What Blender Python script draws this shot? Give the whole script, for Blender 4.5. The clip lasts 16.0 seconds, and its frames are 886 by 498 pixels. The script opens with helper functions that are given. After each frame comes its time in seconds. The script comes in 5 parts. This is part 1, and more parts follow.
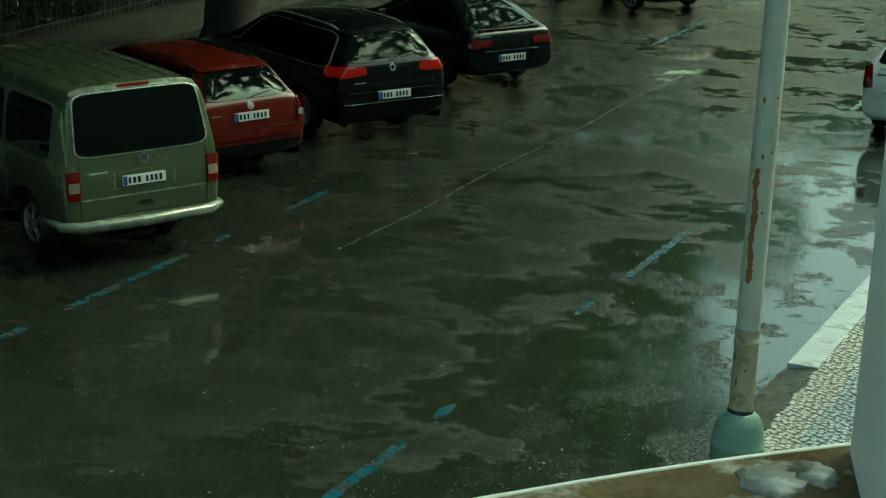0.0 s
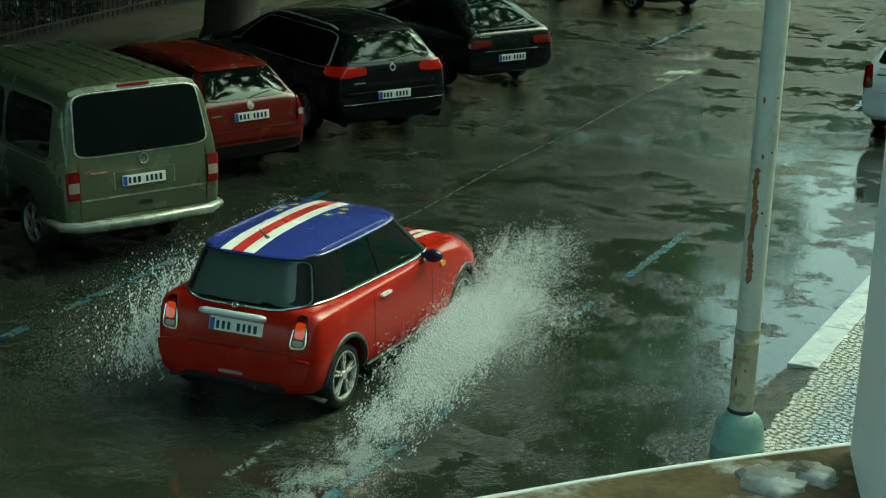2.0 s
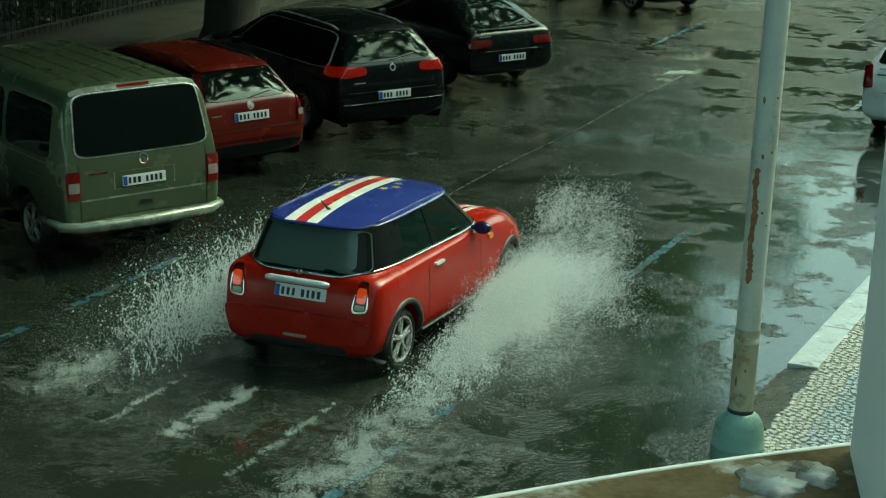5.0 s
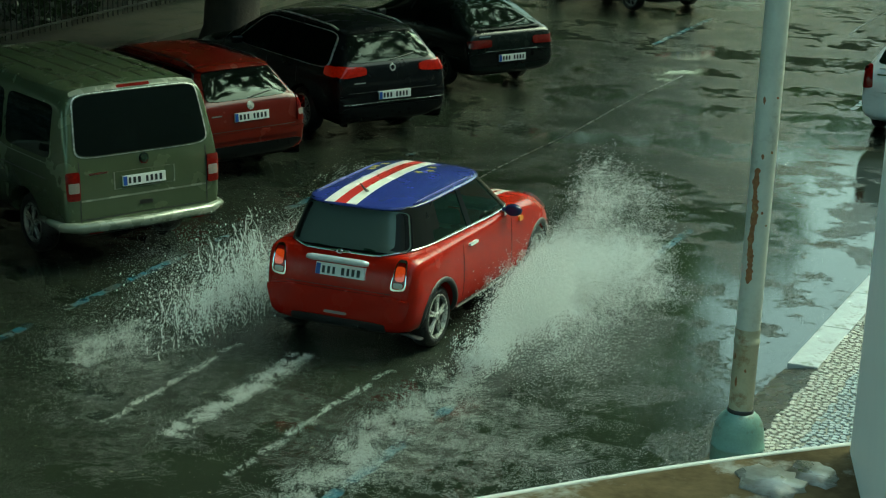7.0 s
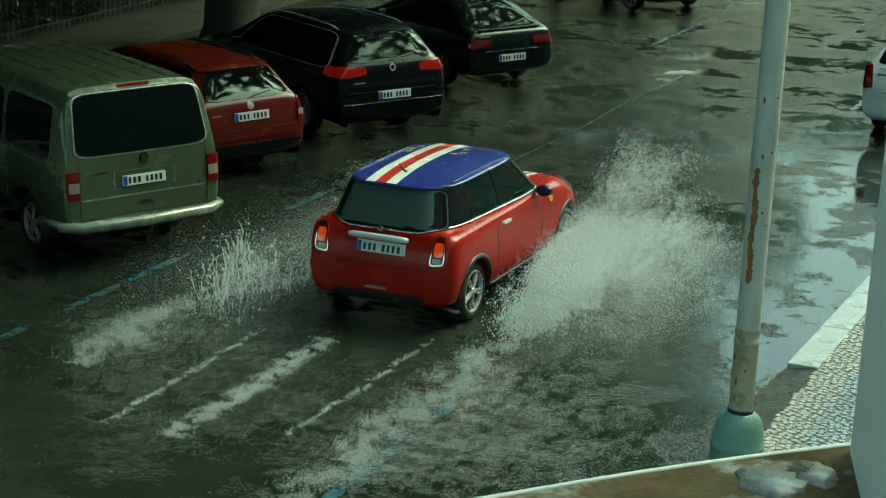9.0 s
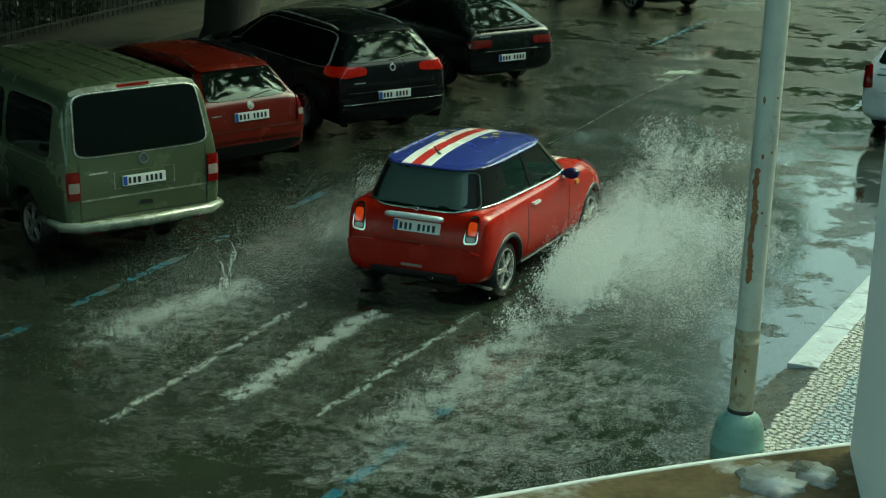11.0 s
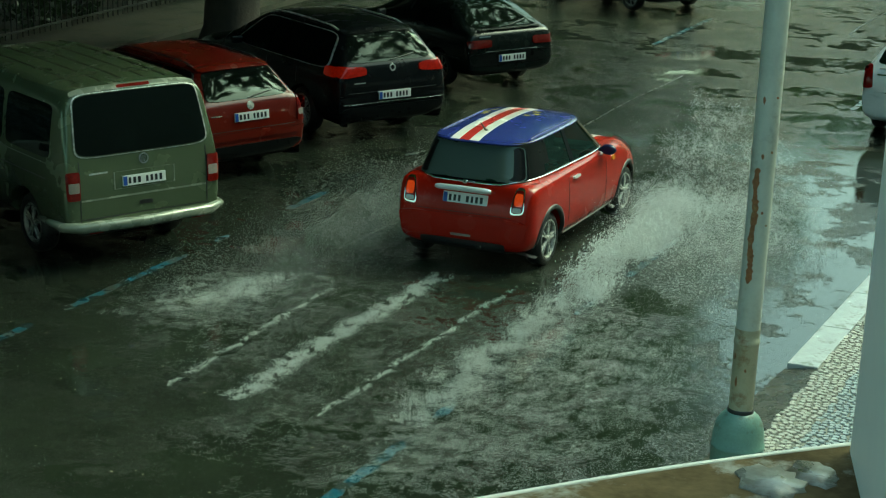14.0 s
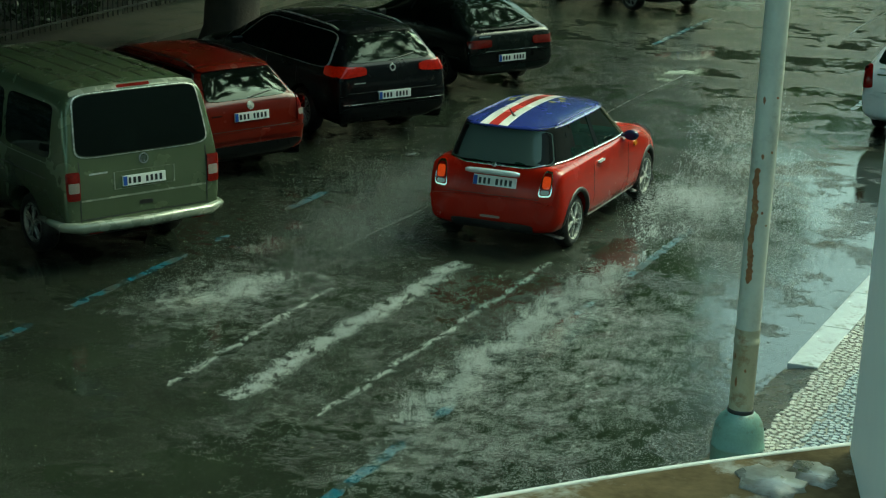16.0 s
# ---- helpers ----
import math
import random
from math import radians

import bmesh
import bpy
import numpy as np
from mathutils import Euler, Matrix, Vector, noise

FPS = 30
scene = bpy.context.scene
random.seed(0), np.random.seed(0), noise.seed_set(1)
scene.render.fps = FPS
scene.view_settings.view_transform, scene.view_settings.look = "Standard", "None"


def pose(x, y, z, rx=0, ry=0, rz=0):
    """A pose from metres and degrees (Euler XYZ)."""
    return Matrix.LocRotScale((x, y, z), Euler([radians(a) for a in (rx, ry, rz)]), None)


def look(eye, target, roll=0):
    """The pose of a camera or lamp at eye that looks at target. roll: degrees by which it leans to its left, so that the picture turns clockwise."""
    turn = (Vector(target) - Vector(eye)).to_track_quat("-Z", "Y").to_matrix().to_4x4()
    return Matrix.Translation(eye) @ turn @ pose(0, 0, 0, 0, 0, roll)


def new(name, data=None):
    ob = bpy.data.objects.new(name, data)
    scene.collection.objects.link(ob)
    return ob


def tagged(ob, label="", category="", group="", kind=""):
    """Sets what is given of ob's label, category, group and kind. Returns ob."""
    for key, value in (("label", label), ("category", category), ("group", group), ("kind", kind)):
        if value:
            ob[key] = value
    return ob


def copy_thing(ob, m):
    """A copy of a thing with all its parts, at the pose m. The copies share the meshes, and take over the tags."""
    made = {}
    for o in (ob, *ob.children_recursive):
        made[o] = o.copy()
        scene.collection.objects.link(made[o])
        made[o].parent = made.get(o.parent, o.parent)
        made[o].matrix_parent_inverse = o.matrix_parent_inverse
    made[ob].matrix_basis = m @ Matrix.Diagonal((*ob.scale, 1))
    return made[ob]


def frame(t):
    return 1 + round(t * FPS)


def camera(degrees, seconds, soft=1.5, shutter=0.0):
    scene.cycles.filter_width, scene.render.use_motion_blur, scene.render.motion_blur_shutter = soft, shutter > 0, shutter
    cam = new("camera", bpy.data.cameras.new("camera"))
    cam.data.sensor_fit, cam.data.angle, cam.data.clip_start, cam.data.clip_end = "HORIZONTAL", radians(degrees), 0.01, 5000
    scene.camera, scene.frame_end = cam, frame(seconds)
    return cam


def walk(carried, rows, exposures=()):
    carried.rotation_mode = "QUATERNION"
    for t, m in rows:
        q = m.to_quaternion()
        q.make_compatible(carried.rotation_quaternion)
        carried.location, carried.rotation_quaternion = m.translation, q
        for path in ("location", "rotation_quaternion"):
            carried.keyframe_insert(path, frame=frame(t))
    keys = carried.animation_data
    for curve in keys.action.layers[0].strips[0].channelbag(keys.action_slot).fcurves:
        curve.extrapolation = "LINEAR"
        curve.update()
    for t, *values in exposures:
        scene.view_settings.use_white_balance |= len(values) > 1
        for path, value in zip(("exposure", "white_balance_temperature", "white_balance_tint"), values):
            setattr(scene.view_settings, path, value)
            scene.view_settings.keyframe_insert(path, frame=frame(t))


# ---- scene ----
from mathutils.bvhtree import BVHTree

cam = camera(25.92, 16.0, soft=1.15, shutter=0.4)
EYE = (0.0, 0.0, 5.973)
AIM = (-math.sin(radians(25.0)) * math.cos(radians(15.934)), math.cos(radians(25.0)) * math.cos(radians(15.934)),
       5.973 - math.sin(radians(15.934)))
CAM_POSE = look(EYE, AIM, 0.98)
walk(cam, [(0.0, CAM_POSE), (16.0, CAM_POSE)],
     exposures=[(0.0, 1.15, 6400, -45), (1.3, 1.38, 6100, -42), (16.0, 1.38, 6100, -42)])

# ---------------------------------------------------------------- light
world = bpy.data.worlds.new("overcast_sky")
scene.world = world
world.use_nodes = True
wn = world.node_tree.nodes
sky = wn.new("ShaderNodeTexSky")
sky.sky_type = "NISHITA"
sky.sun_disc = False
sky.sun_elevation = radians(48)
sky.sun_rotation = radians(35)
sky.dust_density = 6.0
sky.air_density = 1.2
wn["Background"].inputs[1].default_value = 0.15
world.node_tree.links.new(sky.outputs[0], wn["Background"].inputs[0])
sun_data = bpy.data.lights.new("veiled_sun", "SUN")
sun_data.energy = 0.3
sun_data.angle = radians(25)
sun_data.color = (1.0, 0.97, 0.92)
sun_lamp = new("veiled_sun", sun_data)
sun_lamp.matrix_world = look((16, 23, 31), (0, 0, 0))


# ---------------------------------------------------------------- materials
def mat(name, base, rough=0.5, metal=0.0, vary=0.15, scale=8.0, bump=0.0, bump_scale=60.0, coat=0.0, dirt=None, dirt_amount=0.0,
        rough_vary=0.1, emit=None, emit_power=0.0, trans=0.0, spec=0.5):
    m = bpy.data.materials.new(name)
    m.use_nodes = True
    nt = m.node_tree
    n, ln = nt.nodes, nt.links
    b = n["Principled BSDF"]
    b.inputs["Metallic"].default_value = metal
    b.inputs["Coat Weight"].default_value = coat
    b.inputs["Coat Roughness"].default_value = 0.04
    b.inputs["Transmission Weight"].default_value = trans
    b.inputs["Specular IOR Level"].default_value = spec
    tc = n.new("ShaderNodeTexCoord")
    n1 = n.new("ShaderNodeTexNoise")
    n1.inputs["Scale"].default_value = scale
    n1.inputs["Detail"].default_value = 6
    ln.new(tc.outputs["Object"], n1.inputs["Vector"])
    n2 = n.new("ShaderNodeTexNoise")
    n2.inputs["Scale"].default_value = scale * 9
    n2.inputs["Detail"].default_value = 3
    ln.new(tc.outputs["Object"], n2.inputs["Vector"])
    add = n.new("ShaderNodeMath")
    add.operation = "MULTIPLY_ADD"
    add.inputs[1].default_value = 0.35
    ln.new(n2.outputs[0], add.inputs[0])
    ln.new(n1.outputs[0], add.inputs[2])
    ramp = n.new("ShaderNodeMapRange")
    ramp.inputs["From Min"].default_value = 0.4
    ramp.inputs["From Max"].default_value = 0.95
    ramp.inputs["To Min"].default_value = 1 - vary
    ramp.inputs["To Max"].default_value = 1 + vary
    ln.new(add.outputs[0], ramp.inputs[0])
    mul = n.new("ShaderNodeMix")
    mul.data_type, mul.blend_type = "RGBA", "MULTIPLY"
    mul.inputs[0].default_value = 1.0
    mul.inputs[6].default_value = (*base, 1)
    ln.new(ramp.outputs[0], mul.inputs[7])
    out = mul.outputs[2]
    if dirt:
        n3 = n.new("ShaderNodeTexNoise")
        n3.inputs["Scale"].default_value = scale * 0.6
        n3.inputs["Detail"].default_value = 8
        n3.inputs["Roughness"].default_value = 0.7
        ln.new(tc.outputs["Object"], n3.inputs["Vector"])
        mr = n.new("ShaderNodeMapRange")
        mr.inputs["From Min"].default_value = 0.62 - 0.25 * dirt_amount
        mr.inputs["From Max"].default_value = 0.72 - 0.2 * dirt_amount
        ln.new(n3.outputs[0], mr.inputs[0])
        mx = n.new("ShaderNodeMix")
        mx.data_type = "RGBA"
        mx.inputs[7].default_value = (*dirt, 1)
        ln.new(mr.outputs[0], mx.inputs[0])
        ln.new(out, mx.inputs[6])
        out = mx.outputs[2]
    ln.new(out, b.inputs["Base Color"])
    rr = n.new("ShaderNodeMapRange")
    rr.inputs["From Min"].default_value = 0.3
    rr.inputs["From Max"].default_value = 0.8
    rr.inputs["To Min"].default_value = max(0.02, rough - rough_vary)
    rr.inputs["To Max"].default_value = min(1, rough + rough_vary)
    ln.new(n1.outputs[0], rr.inputs[0])
    ln.new(rr.outputs[0], b.inputs["Roughness"])
    if bump:
        nb = n.new("ShaderNodeTexNoise")
        nb.inputs["Scale"].default_value = bump_scale
        nb.inputs["Detail"].default_value = 4
        ln.new(tc.outputs["Object"], nb.inputs["Vector"])
        bp = n.new("ShaderNodeBump")
        bp.inputs["Strength"].default_value = bump
        bp.inputs["Distance"].default_value = 0.01
        ln.new(nb.outputs[0], bp.inputs["Height"])
        ln.new(bp.outputs[0], b.inputs["Normal"])
    if emit:
        b.inputs["Emission Color"].default_value = (*emit, 1)
        b.inputs["Emission Strength"].default_value = emit_power
    return m


def paint(name, base, metal=0.0, coat=0.5):
    """Car paint under rain: clear coat, with fine drops as relief."""
    m = mat(name, base, 0.26, metal, 0.10, 3.0, 0.0, coat=coat, rough_vary=0.08, spec=0.3 if coat > 0.3 else 0.15)
    nt = m.node_tree
    n, ln = nt.nodes, nt.links
    tc = n.new("ShaderNodeTexCoord")
    vo = n.new("ShaderNodeTexVoronoi")
    vo.inputs["Scale"].default_value = 55
    ln.new(tc.outputs["Object"], vo.inputs["Vector"])
    mr = n.new("ShaderNodeMapRange")
    mr.inputs["From Min"].default_value = 0.0
    mr.inputs["From Max"].default_value = 0.35
    mr.inputs["To Min"].default_value = 1.0
    mr.inputs["To Max"].default_value = 0.0
    ln.new(vo.outputs["Distance"], mr.inputs[0])
    bp = n.new("ShaderNodeBump")
    bp.inputs["Strength"].default_value = 0.06
    bp.inputs["Distance"].default_value = 0.004
    ln.new(mr.outputs[0], bp.inputs["Height"])
    ln.new(bp.outputs[0], n["Principled BSDF"].inputs["Coat Normal"])
    ln.new(bp.outputs[0], n["Principled BSDF"].inputs["Normal"])
    return m


M_RED = paint("bright_red_paint", (0.30, 0.009, 0.004), 0.0, 0.22)
M_MAROON = paint("dark_red_paint", (0.115, 0.008, 0.004), 0.0, 0.32)
M_BLUE = paint("blue_roof_paint", (0.025, 0.036, 0.20))
M_MIRROR_CAP = paint("dark_blue_cap_paint", (0.012, 0.016, 0.06), 0.0, 0.25)
M_STRIPE = paint("white_stripe_film", (0.75, 0.74, 0.70))
M_STRIPE_RED = paint("red_stripe_film", (0.42, 0.03, 0.03))
M_STAR = paint("yellow_star_film", (0.65, 0.55, 0.06))
M_VAN = paint("grey_green_paint", (0.10, 0.124, 0.07), 0.3)
M_BLACK = paint("black_paint", (0.005, 0.006, 0.007), 0.0, 0.22)
M_DARK = paint("dark_green_black_paint", (0.007, 0.010, 0.009), 0.0, 0.25)
M_WHITE = paint("white_paint", (0.72, 0.72, 0.68))
M_SILVERBLUE = paint("dark_grey_paint", (0.05, 0.055, 0.06), 0.3)
# paler copy of the van's paint: highlights on bumper, creases and edges as colour
M_VAN_HIGHLIT = mat("highlit_van_paint", (0.27, 0.29, 0.23), 0.28, 0.2, 0.1, 4, coat=0.6)
M_PLASTIC = mat("black_plastic", (0.018, 0.018, 0.018), 0.45, 0, 0.2, 20, 0.15, 200)
M_TYRE = mat("wet_rubber", (0.016, 0.016, 0.016), 0.35, 0, 0.25, 30, 0.3, 120)
M_RIM = mat("silver_alloy", (0.45, 0.45, 0.42), 0.3, 0.35, 0.12, 20)
M_CHROME = mat("chrome", (0.78, 0.79, 0.79), 0.12, 1.0, 0.05, 20, rough_vary=0.04)
M_LAMP_RED = mat("red_lamp_glass", (0.14, 0.004, 0.003), 0.12, 0, 0.4, 30, coat=0.3, spec=0.3, rough_vary=0.05)
M_LAMP_LIT = mat("lit_red_lamp", (0.18, 0.004, 0.003), 0.12, 0, 0.5, 24, coat=0.2, spec=0.3, emit=(1.0, 0.02, 0.004), emit_power=0.03)
M_LAMP_GLOW = mat("glowing_red_lamp", (0.5, 0.03, 0.01), 0.12, 0, 0.25, 40, coat=1.0, emit=(1.0, 0.08, 0.015), emit_power=0.14)
# chrome for the handles, its bright sky highlight put into a pale base colour
M_CHROME_LIT = mat("sky_lit_chrome", (0.70, 0.71, 0.70), 0.25, 0.15, 0.06, 20, rough_vary=0.05)
M_TRIM = mat("black_trim", (0.006, 0.007, 0.007), 0.35, 0, 0.1, 10, spec=0.15)
M_LAMP_DARK = mat("dull_red_lamp", (0.11, 0.005, 0.004), 0.15, 0, 0.3, 30, coat=0.6)
M_LAMP_CLEAR = mat("clear_lamp_glass", (0.30, 0.25, 0.22), 0.12, 0, 0.15, 60, coat=1.0, rough_vary=0.05)
M_LAMP_AMBER = mat("amber_lamp_glass", (0.65, 0.22, 0.02), 0.15, 0, 0.1, 40, coat=1.0)
M_PLATE = mat("plate_white", (0.80, 0.80, 0.76), 0.35, 0, 0.06, 20)
M_PLATE_BLUE = mat("plate_blue", (0.02, 0.07, 0.36), 0.35, 0, 0.06, 20)
M_INK = mat("plate_ink", (0.012, 0.012, 0.014), 0.4, 0, 0.1, 20)
M_SEAT = mat("dark_seat_cloth", (0.03, 0.03, 0.032), 0.9, 0, 0.2, 20)


def glass_mat(name, tint, back, ior=1.4):
    """Tinted pane: mirror gloss over a dark see-through body."""
    m = bpy.data.materials.new(name)
    m.use_nodes = True
    nt = m.node_tree
    n, ln = nt.nodes, nt.links
    n.remove(n["Principled BSDF"])
    tr = n.new("ShaderNodeBsdfTransparent")
    tr.inputs[0].default_value = (*tint, 1)
    df = n.new("ShaderNodeBsdfDiffuse")
    df.inputs[0].default_value = (*back, 1)
    m1 = n.new("ShaderNodeMixShader")
    m1.inputs[0].default_value = 0.35
    ln.new(tr.outputs[0], m1.inputs[1])
    ln.new(df.outputs[0], m1.inputs[2])
    gl = n.new("ShaderNodeBsdfGlossy")
    gl.inputs["Roughness"].default_value = 0.03
    gl.inputs["Color"].default_value = (0.85, 1.0, 0.97, 1)
    tc = n.new("ShaderNodeTexCoord")
    vo = n.new("ShaderNodeTexNoise")
    vo.inputs["Scale"].default_value = 26
    vo.inputs["Detail"].default_value = 4
    ln.new(tc.outputs["Object"], vo.inputs["Vector"])
    bp = n.new("ShaderNodeBump")
    bp.inputs["Strength"].default_value = 0.06
    bp.inputs["Distance"].default_value = 0.004
    ln.new(vo.outputs[0], bp.inputs["Height"])
    ln.new(bp.outputs[0], gl.inputs["Normal"])
    fr = n.new("ShaderNodeFresnel")
    fr.inputs[0].default_value = ior
    m2 = n.new("ShaderNodeMixShader")
    ln.new(fr.outputs[0], m2.inputs[0])
    ln.new(m1.outputs[0], m2.inputs[1])
    ln.new(gl.outputs[0], m2.inputs[2])
    ln.new(m2.outputs[0], n["Material Output"].inputs[0])
    return m


M_GLASS = glass_mat("tinted_glass", (0.05, 0.075, 0.065), (0.012, 0.016, 0.014), 1.31)
# pale body colour stands in for grey sky reflected in the rear pane
M_GLASS_SKY_PALED = glass_mat("sky_paled_glass", (0.08, 0.11, 0.10), (0.19, 0.25, 0.225))
M_GLASS_CLEAR = glass_mat("green_glass", (0.24, 0.42, 0.32), (0.010, 0.026, 0.018))


def road_mat():
    """Wet asphalt: drenched tar with standing water between rough grain."""
    m = bpy.data.materials.new("wet_asphalt")
    m.use_nodes = True
    nt = m.node_tree
    n, ln = nt.nodes, nt.links
    b = n["Principled BSDF"]
    tc = n.new("ShaderNodeTexCoord")

    def noise_node(scale, detail=5, rough=0.55, stretch=None):
        t = n.new("ShaderNodeTexNoise")
        t.inputs["Scale"].default_value = scale
        t.inputs["Detail"].default_value = detail
        t.inputs["Roughness"].default_value = rough
        if stretch:
            mp = n.new("ShaderNodeMapping")
            mp.inputs["Scale"].default_value = stretch
            ln.new(tc.outputs["Object"], mp.inputs[0])
            ln.new(mp.outputs[0], t.inputs["Vector"])
        else:
            ln.new(tc.outputs["Object"], t.inputs["Vector"])
        return t

    def rng(src, a, c, d, e):
        t = n.new("ShaderNodeMapRange")
        for k, v in zip(("From Min", "From Max", "To Min", "To Max"), (a, c, d, e)):
            t.inputs[k].default_value = v
        ln.new(src, t.inputs[0])
        return t.outputs[0]

    patches = noise_node(0.55, 10, 0.70, (1.0, 1.25, 1.0))
    fine = noise_node(30, 5, 0.7)
    grain = noise_node(42, 4, 0.7)
    stain = noise_node(1.6, 6, 0.65)
    sep = n.new("ShaderNodeSeparateXYZ")
    ln.new(tc.outputs["Object"], sep.inputs[0])
    gutter = rng(sep.outputs[0], -7.4, -5.0, 0.0, 0.15)
    lift = n.new("ShaderNodeMath")
    lift.operation = "ADD"
    ln.new(patches.outputs[0], lift.inputs[0])
    ln.new(gutter, lift.inputs[1])
    wet = rng(lift.outputs[0], 0.46, 0.52, 0.0, 1.0)
    col = n.new("ShaderNodeMix")
    col.data_type = "RGBA"
    col.inputs[6].default_value = (0.011, 0.013, 0.010, 1)
    col.inputs[7].default_value = (0.019, 0.024, 0.016, 1)
    ln.new(rng(stain.outputs[0], 0.35, 0.7, 0, 1), col.inputs[0])
    speck = n.new("ShaderNodeMix")
    speck.data_type = "RGBA"
    speck.inputs[7].default_value = (0.042, 0.050, 0.036, 1)
    ln.new(rng(grain.outputs[0], 0.53, 0.68, 0, 0.85), speck.inputs[0])
    ln.new(col.outputs[2], speck.inputs[6])
    ln.new(speck.outputs[2], b.inputs["Base Color"])
    ln.new(rng(wet, 0, 1, 0.17, 0.05), b.inputs["Roughness"])
    ln.new(rng(wet, 0, 1, 0.18, 0.60), b.inputs["Specular IOR Level"])
    b.inputs["IOR"].default_value = 1.33
    ripples = noise_node(17, 4, 0.6, (1.0, 1.0, 1.0))
    h = n.new("ShaderNodeMix")
    h.data_type = "FLOAT"
    ln.new(wet, h.inputs[0])
    # rain running over the asphalt in low wavelets
    wavelets = noise_node(6.5, 7, 0.72, (1.0, 1.3, 1.0))
    run = n.new("ShaderNodeMath")
    run.operation = "MULTIPLY_ADD"
    run.inputs[1].default_value = 0.32
    ln.new(wavelets.outputs[0], run.inputs[0])
    ln.new(rng(fine.outputs[0], 0, 1, 0.0, 0.42), run.inputs[2])
    ln.new(run.outputs[0], h.inputs[2])
    # calm water lies between choppy, rain-beaten patches
    chop = noise_node(1.5, 8, 0.68, (1.0, 0.8, 1.0))
    beat = n.new("ShaderNodeMath")
    beat.operation = "MULTIPLY"
    ln.new(rng(ripples.outputs[0], 0, 1, -0.30, 0.30), beat.inputs[0])
    ln.new(rng(chop.outputs[0], 0.52, 0.56, 0.08, 1.4), beat.inputs[1])
    ln.new(beat.outputs[0], h.inputs[3])
    bp = n.new("ShaderNodeBump")
    bp.inputs["Strength"].default_value = 1.0
    bp.inputs["Distance"].default_value = 0.02
    ln.new(h.outputs[0], bp.inputs["Height"])
    ln.new(bp.outputs[0], b.inputs["Normal"])
    return m


M_ROAD = road_mat()
M_BLUELINE = mat("worn_blue_line", (0.010, 0.065, 0.10), 0.3, 0, 0.3, 6, 0.3, 50, dirt=(0.04, 0.045, 0.04), dirt_amount=0.75)
M_SEAM = mat("tar_seam", (0.045, 0.048, 0.04), 0.3, 0, 0.3, 10, 0.3, 60)
M_SOIL = mat("damp_soil", (0.045, 0.042, 0.028), 0.8, 0, 0.45, 2.2, 0.8, 25, dirt=(0.018, 0.024, 0.012), dirt_amount=0.5)
M_KERB = mat("granite_kerb", (0.43, 0.44, 0.44), 0.2, 0, 0.15, 10, 0.25, 120, dirt=(0.22, 0.22, 0.19), dirt_amount=0.3)
M_STONE_A = mat("cream_mosaic_stone", (0.45, 0.435, 0.375), 0.4, 0, 0.35, 14, 0.3, 120)
M_STONE_B = mat("blue_grey_mosaic_stone", (0.33, 0.37, 0.38), 0.35, 0, 0.35, 14, 0.3, 120)
M_GROUT = mat("sandy_joint", (0.27, 0.255, 0.21), 0.8, 0, 0.2, 30, 0.4, 90)
M_POLE = mat("grey_pole_paint", (0.56, 0.58, 0.51), 0.4, 0, 0.12, 5, 0.1, 40, dirt=(0.36, 0.36, 0.30), dirt_amount=0.3)
M_POLE_LOW = mat("yellowed_pole_paint", (0.44, 0.42, 0.30), 0.45, 0, 0.2, 7, 0.2, 40, dirt=(0.22, 0.13, 0.06), dirt_amount=0.35)
M_POLE_BASE = mat("green_pole_base_paint", (0.20, 0.31, 0.26), 0.4, 0, 0.2, 6, 0.25, 40, dirt=(0.12, 0.13, 0.09), dirt_amount=0.3)
M_SILT = mat("gutter_silt", (0.055, 0.05, 0.036), 0.3, 0, 0.4, 7, 0.5, 60, dirt=(0.025, 0.026, 0.02), dirt_amount=0.5)
M_RUST = mat("rust", (0.25, 0.115, 0.05), 0.8, 0, 0.4, 30, 0.5, 80, dirt=(0.30, 0.22, 0.10), dirt_amount=0.3)
M_BARK = mat("wet_bark", (0.055, 0.045, 0.035), 0.8, 0, 0.4, 6, 0.9, 18)


def leaf_mat(name, base, through_colour):
    """Thin leaves: glossy on top, letting some light through."""
    m = mat(name, base, 0.4, 0, 0.45, 1.5)
    nt = m.node_tree
    tl, mx = nt.nodes.new("ShaderNodeBsdfTranslucent"), nt.nodes.new("ShaderNodeMixShader")
    tl.inputs[0].default_value = (*through_colour, 1)
    mx.inputs[0].default_value = 0.4
    nt.links.new(nt.nodes["Principled BSDF"].outputs[0], mx.inputs[1])
    nt.links.new(tl.outputs[0], mx.inputs[2])
    nt.links.new(mx.outputs[0], nt.nodes["Material Output"].inputs[0])
    return m


M_LEAF = leaf_mat("leaf", (0.05, 0.11, 0.03), (0.07, 0.16, 0.025))
M_HEDGE = leaf_mat("hedge_leaf", (0.018, 0.036, 0.012), (0.02, 0.04, 0.01))
M_IRON = mat("dark_iron", (0.02, 0.022, 0.02), 0.5, 0.4, 0.2, 10)
M_PLASTER = mat("grey_plaster", (0.28, 0.275, 0.25), 0.85, 0, 0.12, 1.0, 0.2, 40, dirt=(0.3, 0.29, 0.25), dirt_amount=0.3)
# no gloss: dark tree reflections and pale glare of the wet sill are colour
M_SILL = mat("reflection_toned_sill", (0.085, 0.065, 0.036), 0.5, 0, 0.6, 16, 0.3, 30, dirt=(0.30, 0.30, 0.27), dirt_amount=0.28, spec=0.0)
